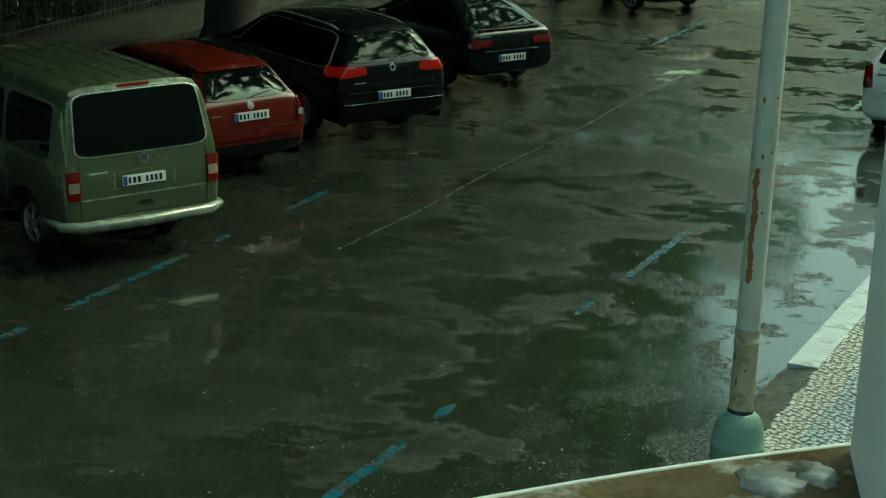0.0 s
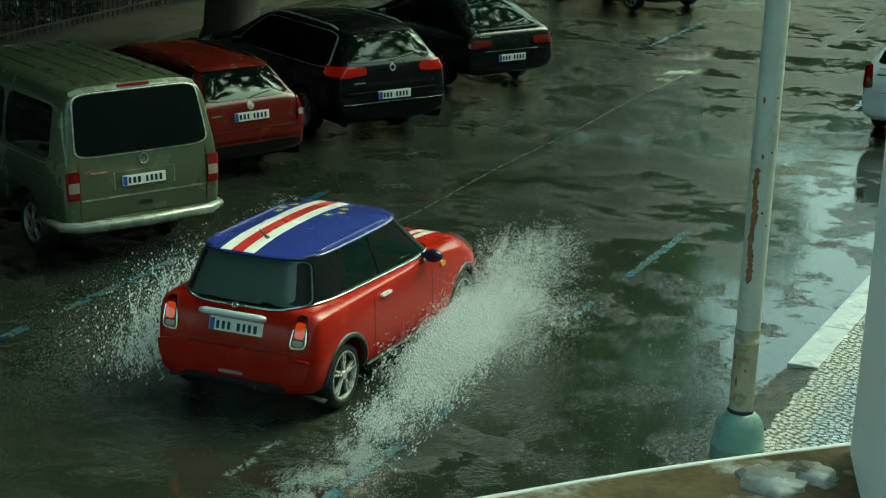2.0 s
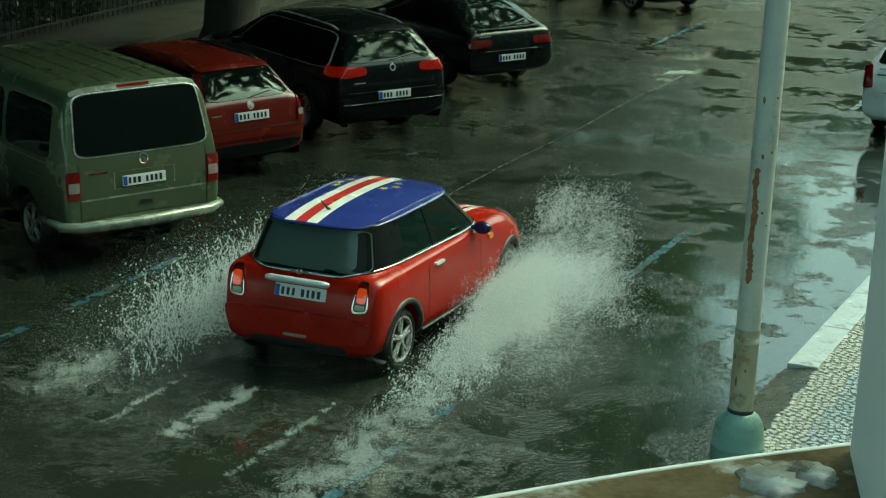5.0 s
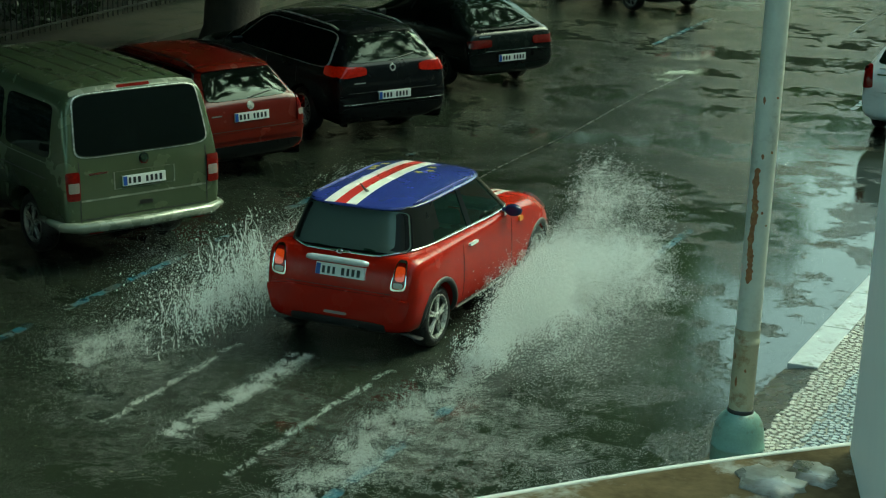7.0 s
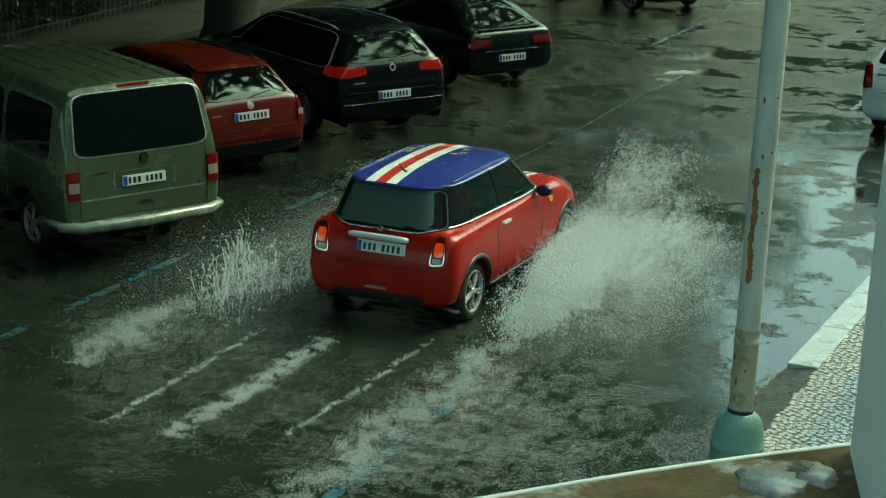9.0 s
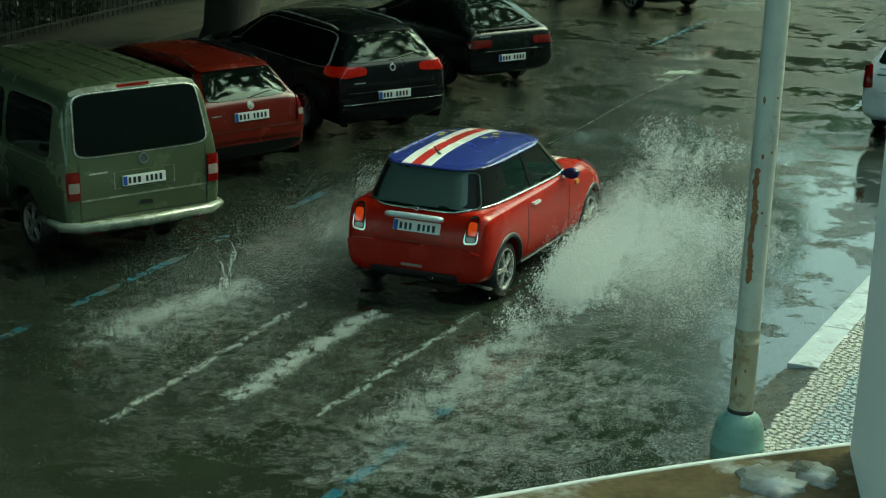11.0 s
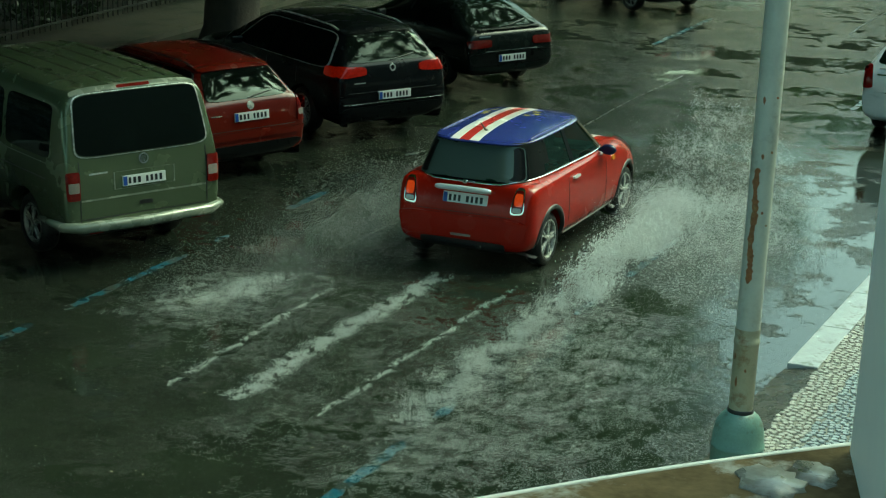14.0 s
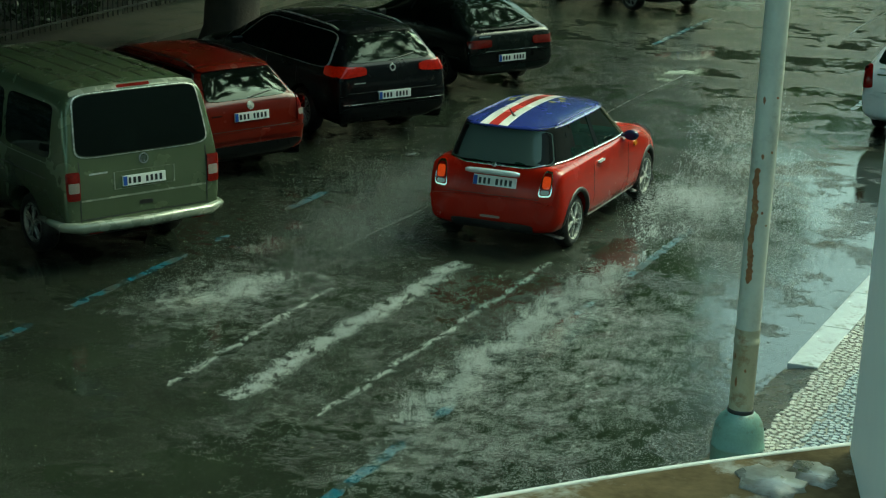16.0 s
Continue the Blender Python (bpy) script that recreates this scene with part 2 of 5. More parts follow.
# rain film whose sky glare is put into its pale colour
M_FILM = mat("sky_paled_rain_film", (0.16, 0.16, 0.145), 0.3, 0, 0.5, 60, 0.1, 40, dirt=(0.08, 0.07, 0.05), dirt_amount=0.7, spec=0.3)
M_SILL_EDGE = mat("white_sill_edge", (0.45, 0.45, 0.41), 0.3, 0, 0.2, 20)
M_JAMB = mat("white_window_paint", (0.86, 0.83, 0.74), 0.45, 0, 0.06, 4)
M_LITTER = mat("leaf_bits", (0.24, 0.23, 0.14), 0.5, 0, 0.5, 3)
M_RAINDROP = mat("rain_drops", (0.30, 0.32, 0.31), 0.1, 0, 0.4, 3)


# ---------------------------------------------------------------- mesh helpers
def link_mesh(name, verts, faces, material, parent=None, label="", smooth=True):
    me = bpy.data.meshes.new(name)
    me.from_pydata([tuple(v) for v in verts], [], faces)
    me.update()
    if smooth:
        me.shade_smooth()
    me.materials.append(material)
    ob = new(name, me)
    if parent:
        ob.parent = parent
    if label:
        ob["label"] = label
    return ob


def part(name, bm, material, parent, label="", smooth=False):
    me = bpy.data.meshes.new(name)
    bmesh.ops.recalc_face_normals(bm, faces=bm.faces)
    bm.to_mesh(me)
    bm.free()
    if smooth:
        me.shade_smooth()
    me.materials.append(material)
    ob = new(name, me)
    if parent:
        ob.parent = parent
    if label:
        ob["label"] = label
    return ob


def box(bm, cx, cy, cz, sx, sy, sz, bevel=0.0, m=None):
    r = bmesh.ops.create_cube(bm, size=1.0)
    vs = r["verts"]
    bmesh.ops.scale(bm, vec=(sx, sy, sz), verts=vs)
    if bevel:
        es = list({e for v in vs for e in v.link_edges})
        rb = bmesh.ops.bevel(bm, geom=es, offset=bevel, segments=2, affect="EDGES", profile=0.5)
        vs = list({v for f in rb["faces"] for v in f.verts} | {v for v in vs if v.is_valid})
    bmesh.ops.translate(bm, vec=(cx, cy, cz), verts=vs)
    if m is not None:
        bmesh.ops.transform(bm, matrix=m, verts=vs)
    return vs


def boxed(name, c, s, material, parent, bevel=0.006, label="", m=None):
    bm = bmesh.new()
    box(bm, *c, *s, bevel, m)
    return part(name, bm, material, parent, label)


def lathe(profile, seg=32, axis="z"):
    """Verts and faces of a profile of (radius, height) turned about an axis."""
    vs, fs = [], []
    k = len(profile)
    for i in range(seg):
        a = 2 * math.pi * i / seg
        for r, h in profile:
            c, s = r * math.cos(a), r * math.sin(a)
            vs.append((c, s, h) if axis == "z" else (h, c, s))
    for i in range(seg):
        j = (i + 1) % seg
        for q in range(k - 1):
            fs.append((i * k + q, j * k + q, j * k + q + 1, i * k + q + 1))
    return vs, fs


def tube(points, radius, seg=8):
    """Verts and faces of a round bar along points."""
    vs, fs = [], []
    pts = [Vector(p) for p in points]
    for i, p in enumerate(pts):
        d = (pts[min(i + 1, len(pts) - 1)] - pts[max(i - 1, 0)]).normalized()
        u = d.orthogonal().normalized() if abs(d.z) > 0.99 else d.cross(Vector((0, 0, 1))).normalized()
        v = d.cross(u)
        r = radius[i] if isinstance(radius, (list, tuple)) else radius
        for k in range(seg):
            a = 2 * math.pi * k / seg
            vs.append(p + u * (r * math.cos(a)) + v * (r * math.sin(a)))
    for i in range(len(pts) - 1):
        for k in range(seg):
            fs.append((i * seg + k, i * seg + (k + 1) % seg, (i + 1) * seg + (k + 1) % seg, (i + 1) * seg + k))
    fs.append(tuple(range(seg))[::-1])
    fs.append(tuple(range((len(pts) - 1) * seg, len(pts) * seg)))
    return vs, fs


def loop_stack(loops):
    """Closed skin over rings that all have the same number of points."""
    k = len(loops[0])
    vs = [v for lp in loops for v in lp]
    fs = []
    for i in range(len(loops) - 1):
        for j in range(k):
            fs.append((i * k + j, i * k + (j + 1) % k, (i + 1) * k + (j + 1) % k, (i + 1) * k + j))
    fs.append(tuple(range(k))[::-1])
    fs.append(tuple(range((len(loops) - 1) * k, len(loops) * k)))
    return vs, fs


def baked(ob, cutters, levels=2):
    """Rounds a mesh by subdivision, cuts the wheel arches out of it and keeps the outcome as its mesh."""
    if levels:
        s = ob.modifiers.new("round", "SUBSURF")
        s.levels = s.render_levels = levels
    for c in cutters:
        b = ob.modifiers.new("arch", "BOOLEAN")
        b.operation, b.object, b.solver = "DIFFERENCE", c, "EXACT"
    bpy.context.view_layer.update()
    dg = bpy.context.evaluated_depsgraph_get()
    me = bpy.data.meshes.new_from_object(ob.evaluated_get(dg))
    ob.modifiers.clear()
    old = ob.data
    ob.data = me
    bpy.data.meshes.remove(old)
    me.shade_smooth()
    me.set_sharp_from_angle(angle=radians(38))
    for c in cutters:
        d = c.data
        bpy.data.objects.remove(c)
        bpy.data.meshes.remove(d)
    return ob


def tree_of(ob):
    bm = bmesh.new()
    bm.from_mesh(ob.data)
    t = BVHTree.FromBMesh(bm)
    bm.free()
    return t


SIDES = {"rear": (Vector((1, 0, 0)), Vector((0, 0, 1))), "right": (Vector((0, 1, 0)), Vector((0, 0, 1))),
         "left": (Vector((0, -1, 0)), Vector((0, 0, 1))), "top": (Vector((1, 0, 0)), Vector((0, 1, 0))),
         "front": (Vector((-1, 0, 0)), Vector((0, 0, 1)))}


def stick(name, bvh, material, parent, side, corners, n=7.0, lift=0.004, thick=0.006, rings=5, seg=36, label="", hollow=0.0, star=False):
    """A fitted panel on a body's skin: corners are (u, v) in the side's own plane, counter-clockwise from lower left."""
    u, v = SIDES[side]
    d = u.cross(v)
    p = [Vector(c) for c in corners]
    far = 6.0

    def at(s, t):
        a = (p[0] * (1 - s) * (1 - t) + p[1] * (1 + s) * (1 - t) + p[2] * (1 + s) * (1 + t) + p[3] * (1 - s) * (1 + t)) / 4
        o = u * a[0] + v * a[1]
        hit = bvh.ray_cast(o + d * far, -d)
        return (o, hit[0], hit[1])

    rows, depth = [], []
    start = hollow if hollow else 0.0
    for k in range(rings + 1):
        r = start + (1 - start) * k / rings
        row = []
        for i in range(seg):
            a = 2 * math.pi * i / seg
            c, s = math.cos(a), math.sin(a)
            rr = r * (1.0 if not star or i % 2 == 0 else 0.42)
            x, y = (math.copysign(abs(c) ** (2 / n), c) * rr, math.copysign(abs(s) ** (2 / n), s) * rr)
            if n >= 12:
                side_no, w = divmod(4 * i / seg, 1.0)
                w = 2 * w - 1
                x, y = [(1, w), (-w, 1), (-1, -w), (w, -1)][int(side_no) % 4]
                x, y = x * rr, y * rr
            row.append(at(x, y))
            if row[-1][1] is not None:
                depth.append(row[-1][1].dot(d))
        rows.append(row)
    mean = sum(depth) / len(depth) if depth else 0.0
    vs = []
    for row in rows:
        for o, hitp, nor in row:
            if hitp is None:
                hitp, nor = o + d * mean, d
            if nor.dot(d) < 0:
                nor = -nor
            vs.append(hitp + nor * (lift + thick))
    k0 = len(vs)
    for o, hitp, nor in rows[-1]:
        if hitp is None:
            hitp, nor = o + d * mean, d
        vs.append(hitp - (nor if nor.dot(d) > 0 else -nor) * 0.012)
    fs = []
    for k in range(rings):
        for i in range(seg):
            j = (i + 1) % seg
            fs.append((k * seg + i, (k + 1) * seg + i, (k + 1) * seg + j, k * seg + j))
    for i in range(seg):
        j = (i + 1) % seg
        fs.append((rings * seg + i, k0 + i, k0 + j, rings * seg + j))
    if hollow:
        k1 = len(vs)
        for o, hitp, nor in rows[0]:
            if hitp is None:
                hitp, nor = o + d * mean, d
            vs.append(hitp - (nor if nor.dot(d) > 0 else -nor) * 0.012)
        for i in range(seg):
            j = (i + 1) % seg
            fs.append((i, j, k1 + j, k1 + i))
    ob = link_mesh(name, vs, fs, material, parent, label)
    ob.data.set_sharp_from_angle(angle=radians(40))
    return ob


def rect(u0, v0, u1, v1):
    return [(u0, v0), (u1, v0), (u1, v1), (u0, v1)]


# ---------------------------------------------------------------- car parts
def wheel(parent, x, y, r, rim_r, spokes=5, width=0.2, twin=False):
    """A wheel standing at (x, y) of its car, its face turned outwards."""
    s = 1 if x > 0 else -1
    w = width
    hub = link_mesh("wheel", *lathe([(0.0, s * 0.0), (rim_r * 0.9, s * 0.0), (rim_r * 0.98, -s * 0.04), (rim_r * 0.98, -s * (w - 0.02)), (0.0, -s * (w - 0.02))], 28, "x"),
                    M_PLASTIC, parent, "wheel with a wet tyre and alloy rim")
    hub.location = (x - s * 0.05, y, r)
    o = s * 0.05
    link_mesh("tyre", *lathe([(rim_r, o - s * 0.012), (rim_r + 0.012, o), (r - 0.05, o + s * 0.006), (r - 0.012, o - s * 0.018), (r, o - s * 0.05), (r, o - s * (w - 0.05)),
                              (r - 0.02, o - s * (w - 0.01)), (rim_r, o - s * w)], 40, "x"), M_TYRE, hub, "black wet tyre")
    bm = bmesh.new()
    vs, fs = lathe([(rim_r * 0.90, o - s * 0.03), (rim_r * 0.92, o - s * 0.004), (rim_r * 0.99, o - s * 0.002), (rim_r * 1.0, o - s * 0.012), (rim_r * 0.94, o - s * 0.06)], 40, "x")
    bv = [bm.verts.new(q) for q in vs]
    for f in fs:
        bm.faces.new([bv[i] for i in f])
    vs, fs = lathe([(0.0, o - s * 0.002), (rim_r * 0.16, o - s * 0.004), (rim_r * 0.22, o - s * 0.02), (rim_r * 0.22, 0)], 20, "x")
    bv = [bm.verts.new(q) for q in vs]
    for f in fs:
        bm.faces.new([bv[i] for i in f])
    for k in range(spokes):
        for off in ((-0.13, 0.13) if twin else (0.0,)):
            a = 2 * math.pi * k / spokes + off
            wd = rim_r * (0.10 if twin else 0.2 if spokes < 7 else 0.12)
            rot = Matrix.Rotation(a, 4, "X")
            vsb = box(bm, o - s * 0.022, 0, rim_r * 0.56, 0.03, wd, rim_r * 0.76, 0.006)
            for q in vsb:
                q.co.x -= s * 0.012 * (q.co.z / rim_r - 0.2)
            bmesh.ops.transform(bm, matrix=rot, verts=vsb)
    part("rim", bm, M_RIM, hub, "silver alloy rim")
    return hub


def number_plate(bvh, parent, x, z, seed, w=0.52, h=0.11, lift=0.010):
    p = stick("number_plate", bvh, M_PLATE, parent, "rear", rect(x - w / 2, z - h / 2, x + w / 2, z + h / 2), 16, lift, 0.008, 4, 40, "white number plate with dark bars")
    tb = tree_of(p)
    stick("country_band", tb, M_PLATE_BLUE, p, "rear", rect(x - w / 2 + 0.004, z - h / 2 + 0.005, x - w / 2 + 0.05, z + h / 2 - 0.005), 12, 0.002, 0.001, 2, 24)
    rnd = random.Random(seed)
    at = x - w / 2 + 0.07
    for k in range(7):
        cw = 0.026 + rnd.random() * 0.007
        if k == 3:
            at += 0.040
        stick("plate_bar", tb, M_INK, p, "rear", rect(at, z - 0.033, at + cw, z + 0.033), 14, 0.002, 0.001, 2, 16)
        at += cw + 0.026
    return p


def section(y, zb, zs, zt, ws, wt, bulge=1.0):
    wb = ws * 0.90
    half = [(wb * 0.55, zb), (wb, zb + 0.02), (ws * 0.985 * bulge, zb + 0.22 * (zs - zb)), (ws * 1.0 * bulge, zb + 0.6 * (zs - zb)), (ws * 0.975, zs),
            (ws + (wt - ws) * 0.45, zs + (zt - zs) * 0.42), (wt, zs + (zt - zs) * 0.86), (wt * 0.86, zs + (zt - zs) * 0.975), (wt * 0.45, zt)]
    return [(x, y, z) for x, z in half] + [(-x, y, z) for x, z in reversed(half)]


def arch_cutters(spots, r, hw):
    cs = []
    for x, y, z in spots:
        vs, fs = tube([(x - math.copysign(0.28, x), y, z), (x + math.copysign(0.3, x), y, z)], r, 28)
        c = link_mesh("arch_cutter", vs, fs, M_PLASTIC)
        bm = bmesh.new()
        bm.from_mesh(c.data)
        bmesh.ops.recalc_face_normals(bm, faces=bm.faces)
        bm.to_mesh(c.data)
        bm.free()
        cs.append(c)
    return cs


def shell(name, stations, material, parent, arches, arch_r, label=""):
    vs, fs = loop_stack([section(*s) for s in stations])
    ob = link_mesh(name, vs, fs, material, None, label)
    bm = bmesh.new()
    bm.from_mesh(ob.data)
    bmesh.ops.recalc_face_normals(bm, faces=bm.faces)
    bm.to_mesh(ob.data)
    bm.free()
    baked(ob, arch_cutters(arches, arch_r, 0.3), 2)
    ob.parent = parent
    return ob


def base_of(name, x, y, heading, label, category="car", group=""):
    e = new(name)
    e.matrix_world = pose(x, y, 0, 0, 0, heading)
    return tagged(e, label, category, group)


# ---------------------------------------------------------------- ground, road, pavement
def slab(name, x0, y0, x1, y1, z0, z1, material, label, category, kind="structure"):
    bm = bmesh.new()
    box(bm, (x0 + x1) / 2, (y0 + y1) / 2, (z0 + z1) / 2, x1 - x0, y1 - y0, z1 - z0)
    return tagged(part(name, bm, material, None), label, category, "", kind)


KERB_X, PAVE_X = -4.27, -3.97
slab("ground", -400, -400, 400, 600, -0.6, -0.25, M_SOIL, "damp soil ground reaching to the horizon", "ground")
slab("road", -19.2, -120, KERB_X, 260, -0.25, 0.0, M_ROAD, "rain-soaked dark asphalt road with puddles", "road")
slab("verge", -60, -120, -19.2, 260, -0.25, 0.10, M_SOIL, "bare damp earth strip beside the parking bays", "ground")
slab("pavement", PAVE_X, -120, 30, 260, -0.25, 0.045, M_GROUT, "sandy bed of the mosaic pavement", "pavement")


def line_marks():
    """Worn blue parking lines, long strokes with gaps."""
    for x, y0, y1, strokes in ((-11.25, 13.0, 40.0, ((13.2, 14.6), (15.1, 17.4), (18.0, 18.3), (19.5, 20.7), (22.9, 23.15), (33.0, 36.5))),
                               (-6.62, 11.0, 40.0, ((11.4, 13.5), (14.1, 14.5), (17.4, 17.9), (18.8, 21.1), (24.0, 24.6), (29.0, 30.5)))):
        for a, b in strokes:
            n = max(3, int((b - a) / 0.12))
            rnd = random.Random(int(a * 10))
            vs, fs = [], []
            for i in range(n + 1):
                y = a + (b - a) * i / n
                w = 0.055 * (0.7 + 0.5 * rnd.random()) * (0.35 if i in (0, n) else 1)
                o = 0.02 * (rnd.random() - 0.5)
                vs += [(x - w + o, y, 0.003), (x + w + o, y, 0.003)]
            for i in range(n):
                fs.append((2 * i, 2 * i + 1, 2 * i + 3, 2 * i + 2))
            tagged(link_mesh("road_line", vs, fs, M_BLUELINE), "worn pale blue painted parking line on asphalt", "road marking", "parking lines", "structure")
    for x, a, b in ((-9.85, 18.4, 30.4), (-8.4, 36, 44)):
        vs, fs = [], []
        n = int((b - a) / 0.25)
        rnd = random.Random(int(a))
        for i in range(n + 1):
            y = a + (b - a) * i / n
            o = 0.03 * math.sin(y * 1.3) + 0.012 * rnd.random()
            w = 0.012 + 0.008 * rnd.random()
            vs += [(x + o - w, y, 0.003), (x + o + w, y, 0.003)]
        for i in range(n):
            fs.append((2 * i, 2 * i + 1, 2 * i + 3, 2 * i + 2))
        tagged(link_mesh("road_seam", vs, fs, M_SEAM), "pale narrow seam between two asphalt lanes", "road seam", "", "structure")


line_marks()


# ---------------------------------------------------------------- pole
def pole():
    e = new("street_lamp_pole")
    e.matrix_world = pose(-3.815, 13.62, 0.045, 0, 1.6, 0)
    tagged(e, "grey-painted steel street pole with rust streak and bulbous base", "pole")
    link_mesh("base", *lathe([(0, 0), (0.205, 0), (0.205, 0.40), (0.21, 0.405), (0.21, 0.425), (0.203, 0.43), (0.198, 0.52), (0.18, 0.60), (0.15, 0.65), (0.115, 0.68), (0.10, 0.69), (0, 0.69)], 40),
              M_POLE_BASE, e, "flaking green bulbous base")
    link_mesh("lower_shaft", *lathe([(0.094, 0.6), (0.094, 1.24), (0.099, 1.245), (0.099, 1.275), (0.094, 1.28), (0.094, 1.34), (0.098, 1.345), (0.098, 1.37)], 32), M_POLE_LOW, e, "yellowed lower shaft")
    prof = [(0.092, 1.36)]
    for z in (1.83, 2.36, 3.16, 4.2):
        prof += [(0.0915, z - 0.05), (0.0915, z - 0.012), (0.0905, z - 0.004), (0.0905, z + 0.004), (0.0915, z + 0.012), (0.0915, z + 0.05)]
    prof += [(0.088, 5.2), (0.080, 9.0), (0, 9.0)]
    link_mesh("shaft", *lathe(prof, 32), M_POLE, e)
    link_mesh("collar", *lathe([(0.094, 0.682), (0.103, 0.687), (0.103, 0.712), (0.094, 0.717)], 32), M_PLASTIC, e, "dark rubber collar")
    rnd = random.Random(4)
    vs, fs = [], []
    ang = radians(-97)
    k = 64
    for i in range(k + 1):
        zz = 1.74 + 0.90 * i / k
        c = ang + 0.07 * math.sin(i * 0.2) + 0.05 * (rnd.random() - 0.5)
        w = (0.12 + 0.10 * math.sin(i * 0.31) ** 2 + 0.14 * rnd.random()) * (0.25 if i in (0, k) else 1)
        for a in (c - w, c, c + w):
            r = 0.0955
            vs.append((r * math.cos(a), r * math.sin(a), zz))
    for i in range(k):
        for j in range(2):
            fs.append((3 * i + j, 3 * i + j + 1, 3 * i + j + 4, 3 * i + j + 3))
    link_mesh("rust_streak", vs, fs, M_RUST, e, "long peeled rust streak")
    for zz, c, h in ((3.15, -150, 0.06), (3.15, -95, 0.06), (3.17, -35, 0.025), (2.75, -150, 0.05), (2.73, -80, 0.05), (2.76, -40, 0.03), (2.3, -60, 0.025), (2.2, -35, 0.02), (1.15, -130, 0.05), (0.95, -110, 0.08), (1.05, -70, 0.03)):
        vs = []
        for q in range(9):
            a = 2 * math.pi * q / 9
            b = radians(c) + 0.12 * math.cos(a) * (0.6 + rnd.random() * 0.6)
            vs.append((0.0965 * math.cos(b), 0.0965 * math.sin(b), zz + h * 0.5 * math.sin(a) * (0.6 + rnd.random() * 0.6)))
        link_mesh("rust_spot", vs, [tuple(range(9))], M_RUST, e)


pole()


# ---------------------------------------------------------------- parked vehicles
def lamp_pair(bvh, parent, side_pts, lit=False, material=None):
    for s in (-1, 1):
        pts = [(s * u, v) for u, v in side_pts]
        if s < 0:
            pts = [pts[1], pts[0], pts[3], pts[2]]
        l = stick("tail_lamp", bvh, material or (M_LAMP_LIT if lit else M_LAMP_RED), parent, "rear", pts, 7, 0.004, 0.018, 5, 32, "red tail lamp glass")
    return l


def van():
    e = base_of("van", -12.398, 17.454, 62.4, "grey-green passenger van with dark tinted windows, parked", "van", "parked vehicles")
    st = [(-1.02, 0.44, 0.62, 0.80, 0.84, 0.78), (-1.0, 0.40, 0.95, 1.16, 0.935, 0.90), (-0.95, 0.38, 1.1, 1.42, 0.95, 0.87), (-0.84, 0.36, 1.13, 1.82, 0.952, 0.85),
          (-0.80, 0.35, 1.14, 1.93, 0.952, 0.845), (-0.70, 0.34, 1.14, 1.965, 0.955, 0.845), (0.5, 0.33, 1.14, 1.985, 0.958, 0.85), (1.9, 0.33, 1.14, 1.985, 0.958, 0.84),
          (2.35, 0.33, 1.13, 1.92, 0.955, 0.82), (3.05, 0.33, 1.10, 1.30, 0.945, 0.78), (3.5, 0.33, 0.98, 1.12, 0.92, 0.76), (3.8, 0.35, 0.85, 0.95, 0.86, 0.7), (3.9, 0.4, 0.7, 0.8, 0.74, 0.6)]
    body = shell("body", st, M_VAN, e, [(s * 0.85, y, 0.36) for s in (-1, 1) for y in (0, 3.0)], 0.41)
    bv = tree_of(body)
    stick("rear_window", bv, M_GLASS, e, "rear", [(-0.80, 1.245), (0.80, 1.245), (0.735, 1.875), (-0.735, 1.875)], 9, 0.002, 0.008, 6, 44, "dark tinted rear window")
    stick("window_trim", bv, M_RIM, e, "rear", [(-0.82, 1.225), (0.82, 1.225), (0.755, 1.89), (-0.755, 1.89)], 9, 0.0, 0.006, 2, 44, hollow=0.98)
    stick("brake_light", bv, M_LAMP_RED, e, "rear", rect(-0.2, 1.905, 0.2, 1.93), 10, 0.003, 0.012, 2, 24, "long high brake light")
    for s in (-1, 1):
        pts = [(0.775, 0.79), (0.915, 0.79), (0.915, 1.10), (0.775, 1.10)]
        pts = pts if s > 0 else [(-b, c) for b, c in (pts[1], pts[0], pts[3], pts[2])]
        l = stick("tail_lamp", bv, M_LAMP_RED, e, "rear", pts, 9, 0.003, 0.016, 4, 32, "red and clear tail lamp")
        tb = tree_of(l)
        q = rect(0.785, 0.875, 0.905, 0.985) if s > 0 else rect(-0.905, 0.875, -0.785, 0.985)
        stick("clear_lens", tb, M_LAMP_CLEAR, l, "rear", q, 10, 0.001, 0.003, 3, 24, "clear reversing lens")
    number_plate(bv, e, -0.01, 0.935, 1)
    stick("plate_recess", bv, M_VAN_HIGHLIT, e, "rear", rect(-0.37, 0.855, 0.37, 1.045), 12, 0.0, 0.005, 2, 40, hollow=0.965)
    stick("badge", bv, M_CHROME, e, "rear", rect(-0.06, 1.095, 0.06, 1.215), 2, 0.003, 0.008, 3, 24, "round chrome badge", hollow=0.72)
    for k in range(3):
        stick("badge_bar", bv, M_CHROME, e, "rear", [(-0.035 + 0.02 * k, 1.12), (-0.027 + 0.02 * k, 1.12), (-0.022 + 0.026 * k - 0.006, 1.19), (-0.031 + 0.026 * k - 0.006, 1.19)], 8, 0.003, 0.006, 2, 16)
    stick("model_bar", bv, M_CHROME, e, "rear", rect(-0.66, 1.045, -0.44, 1.065), 9, 0.002, 0.003, 2, 16)
    stick("tailgate_handle", bv, M_PLASTIC, e, "rear", rect(-0.07, 0.655, 0.09, 0.70), 8, 0.002, 0.006, 2, 24, "recessed black handle")
    stick("tailgate_seam", bv, M_PLASTIC, e, "rear", rect(-0.76, 0.56, 0.76, 0.575), 12, 0.0, 0.004, 2, 40)
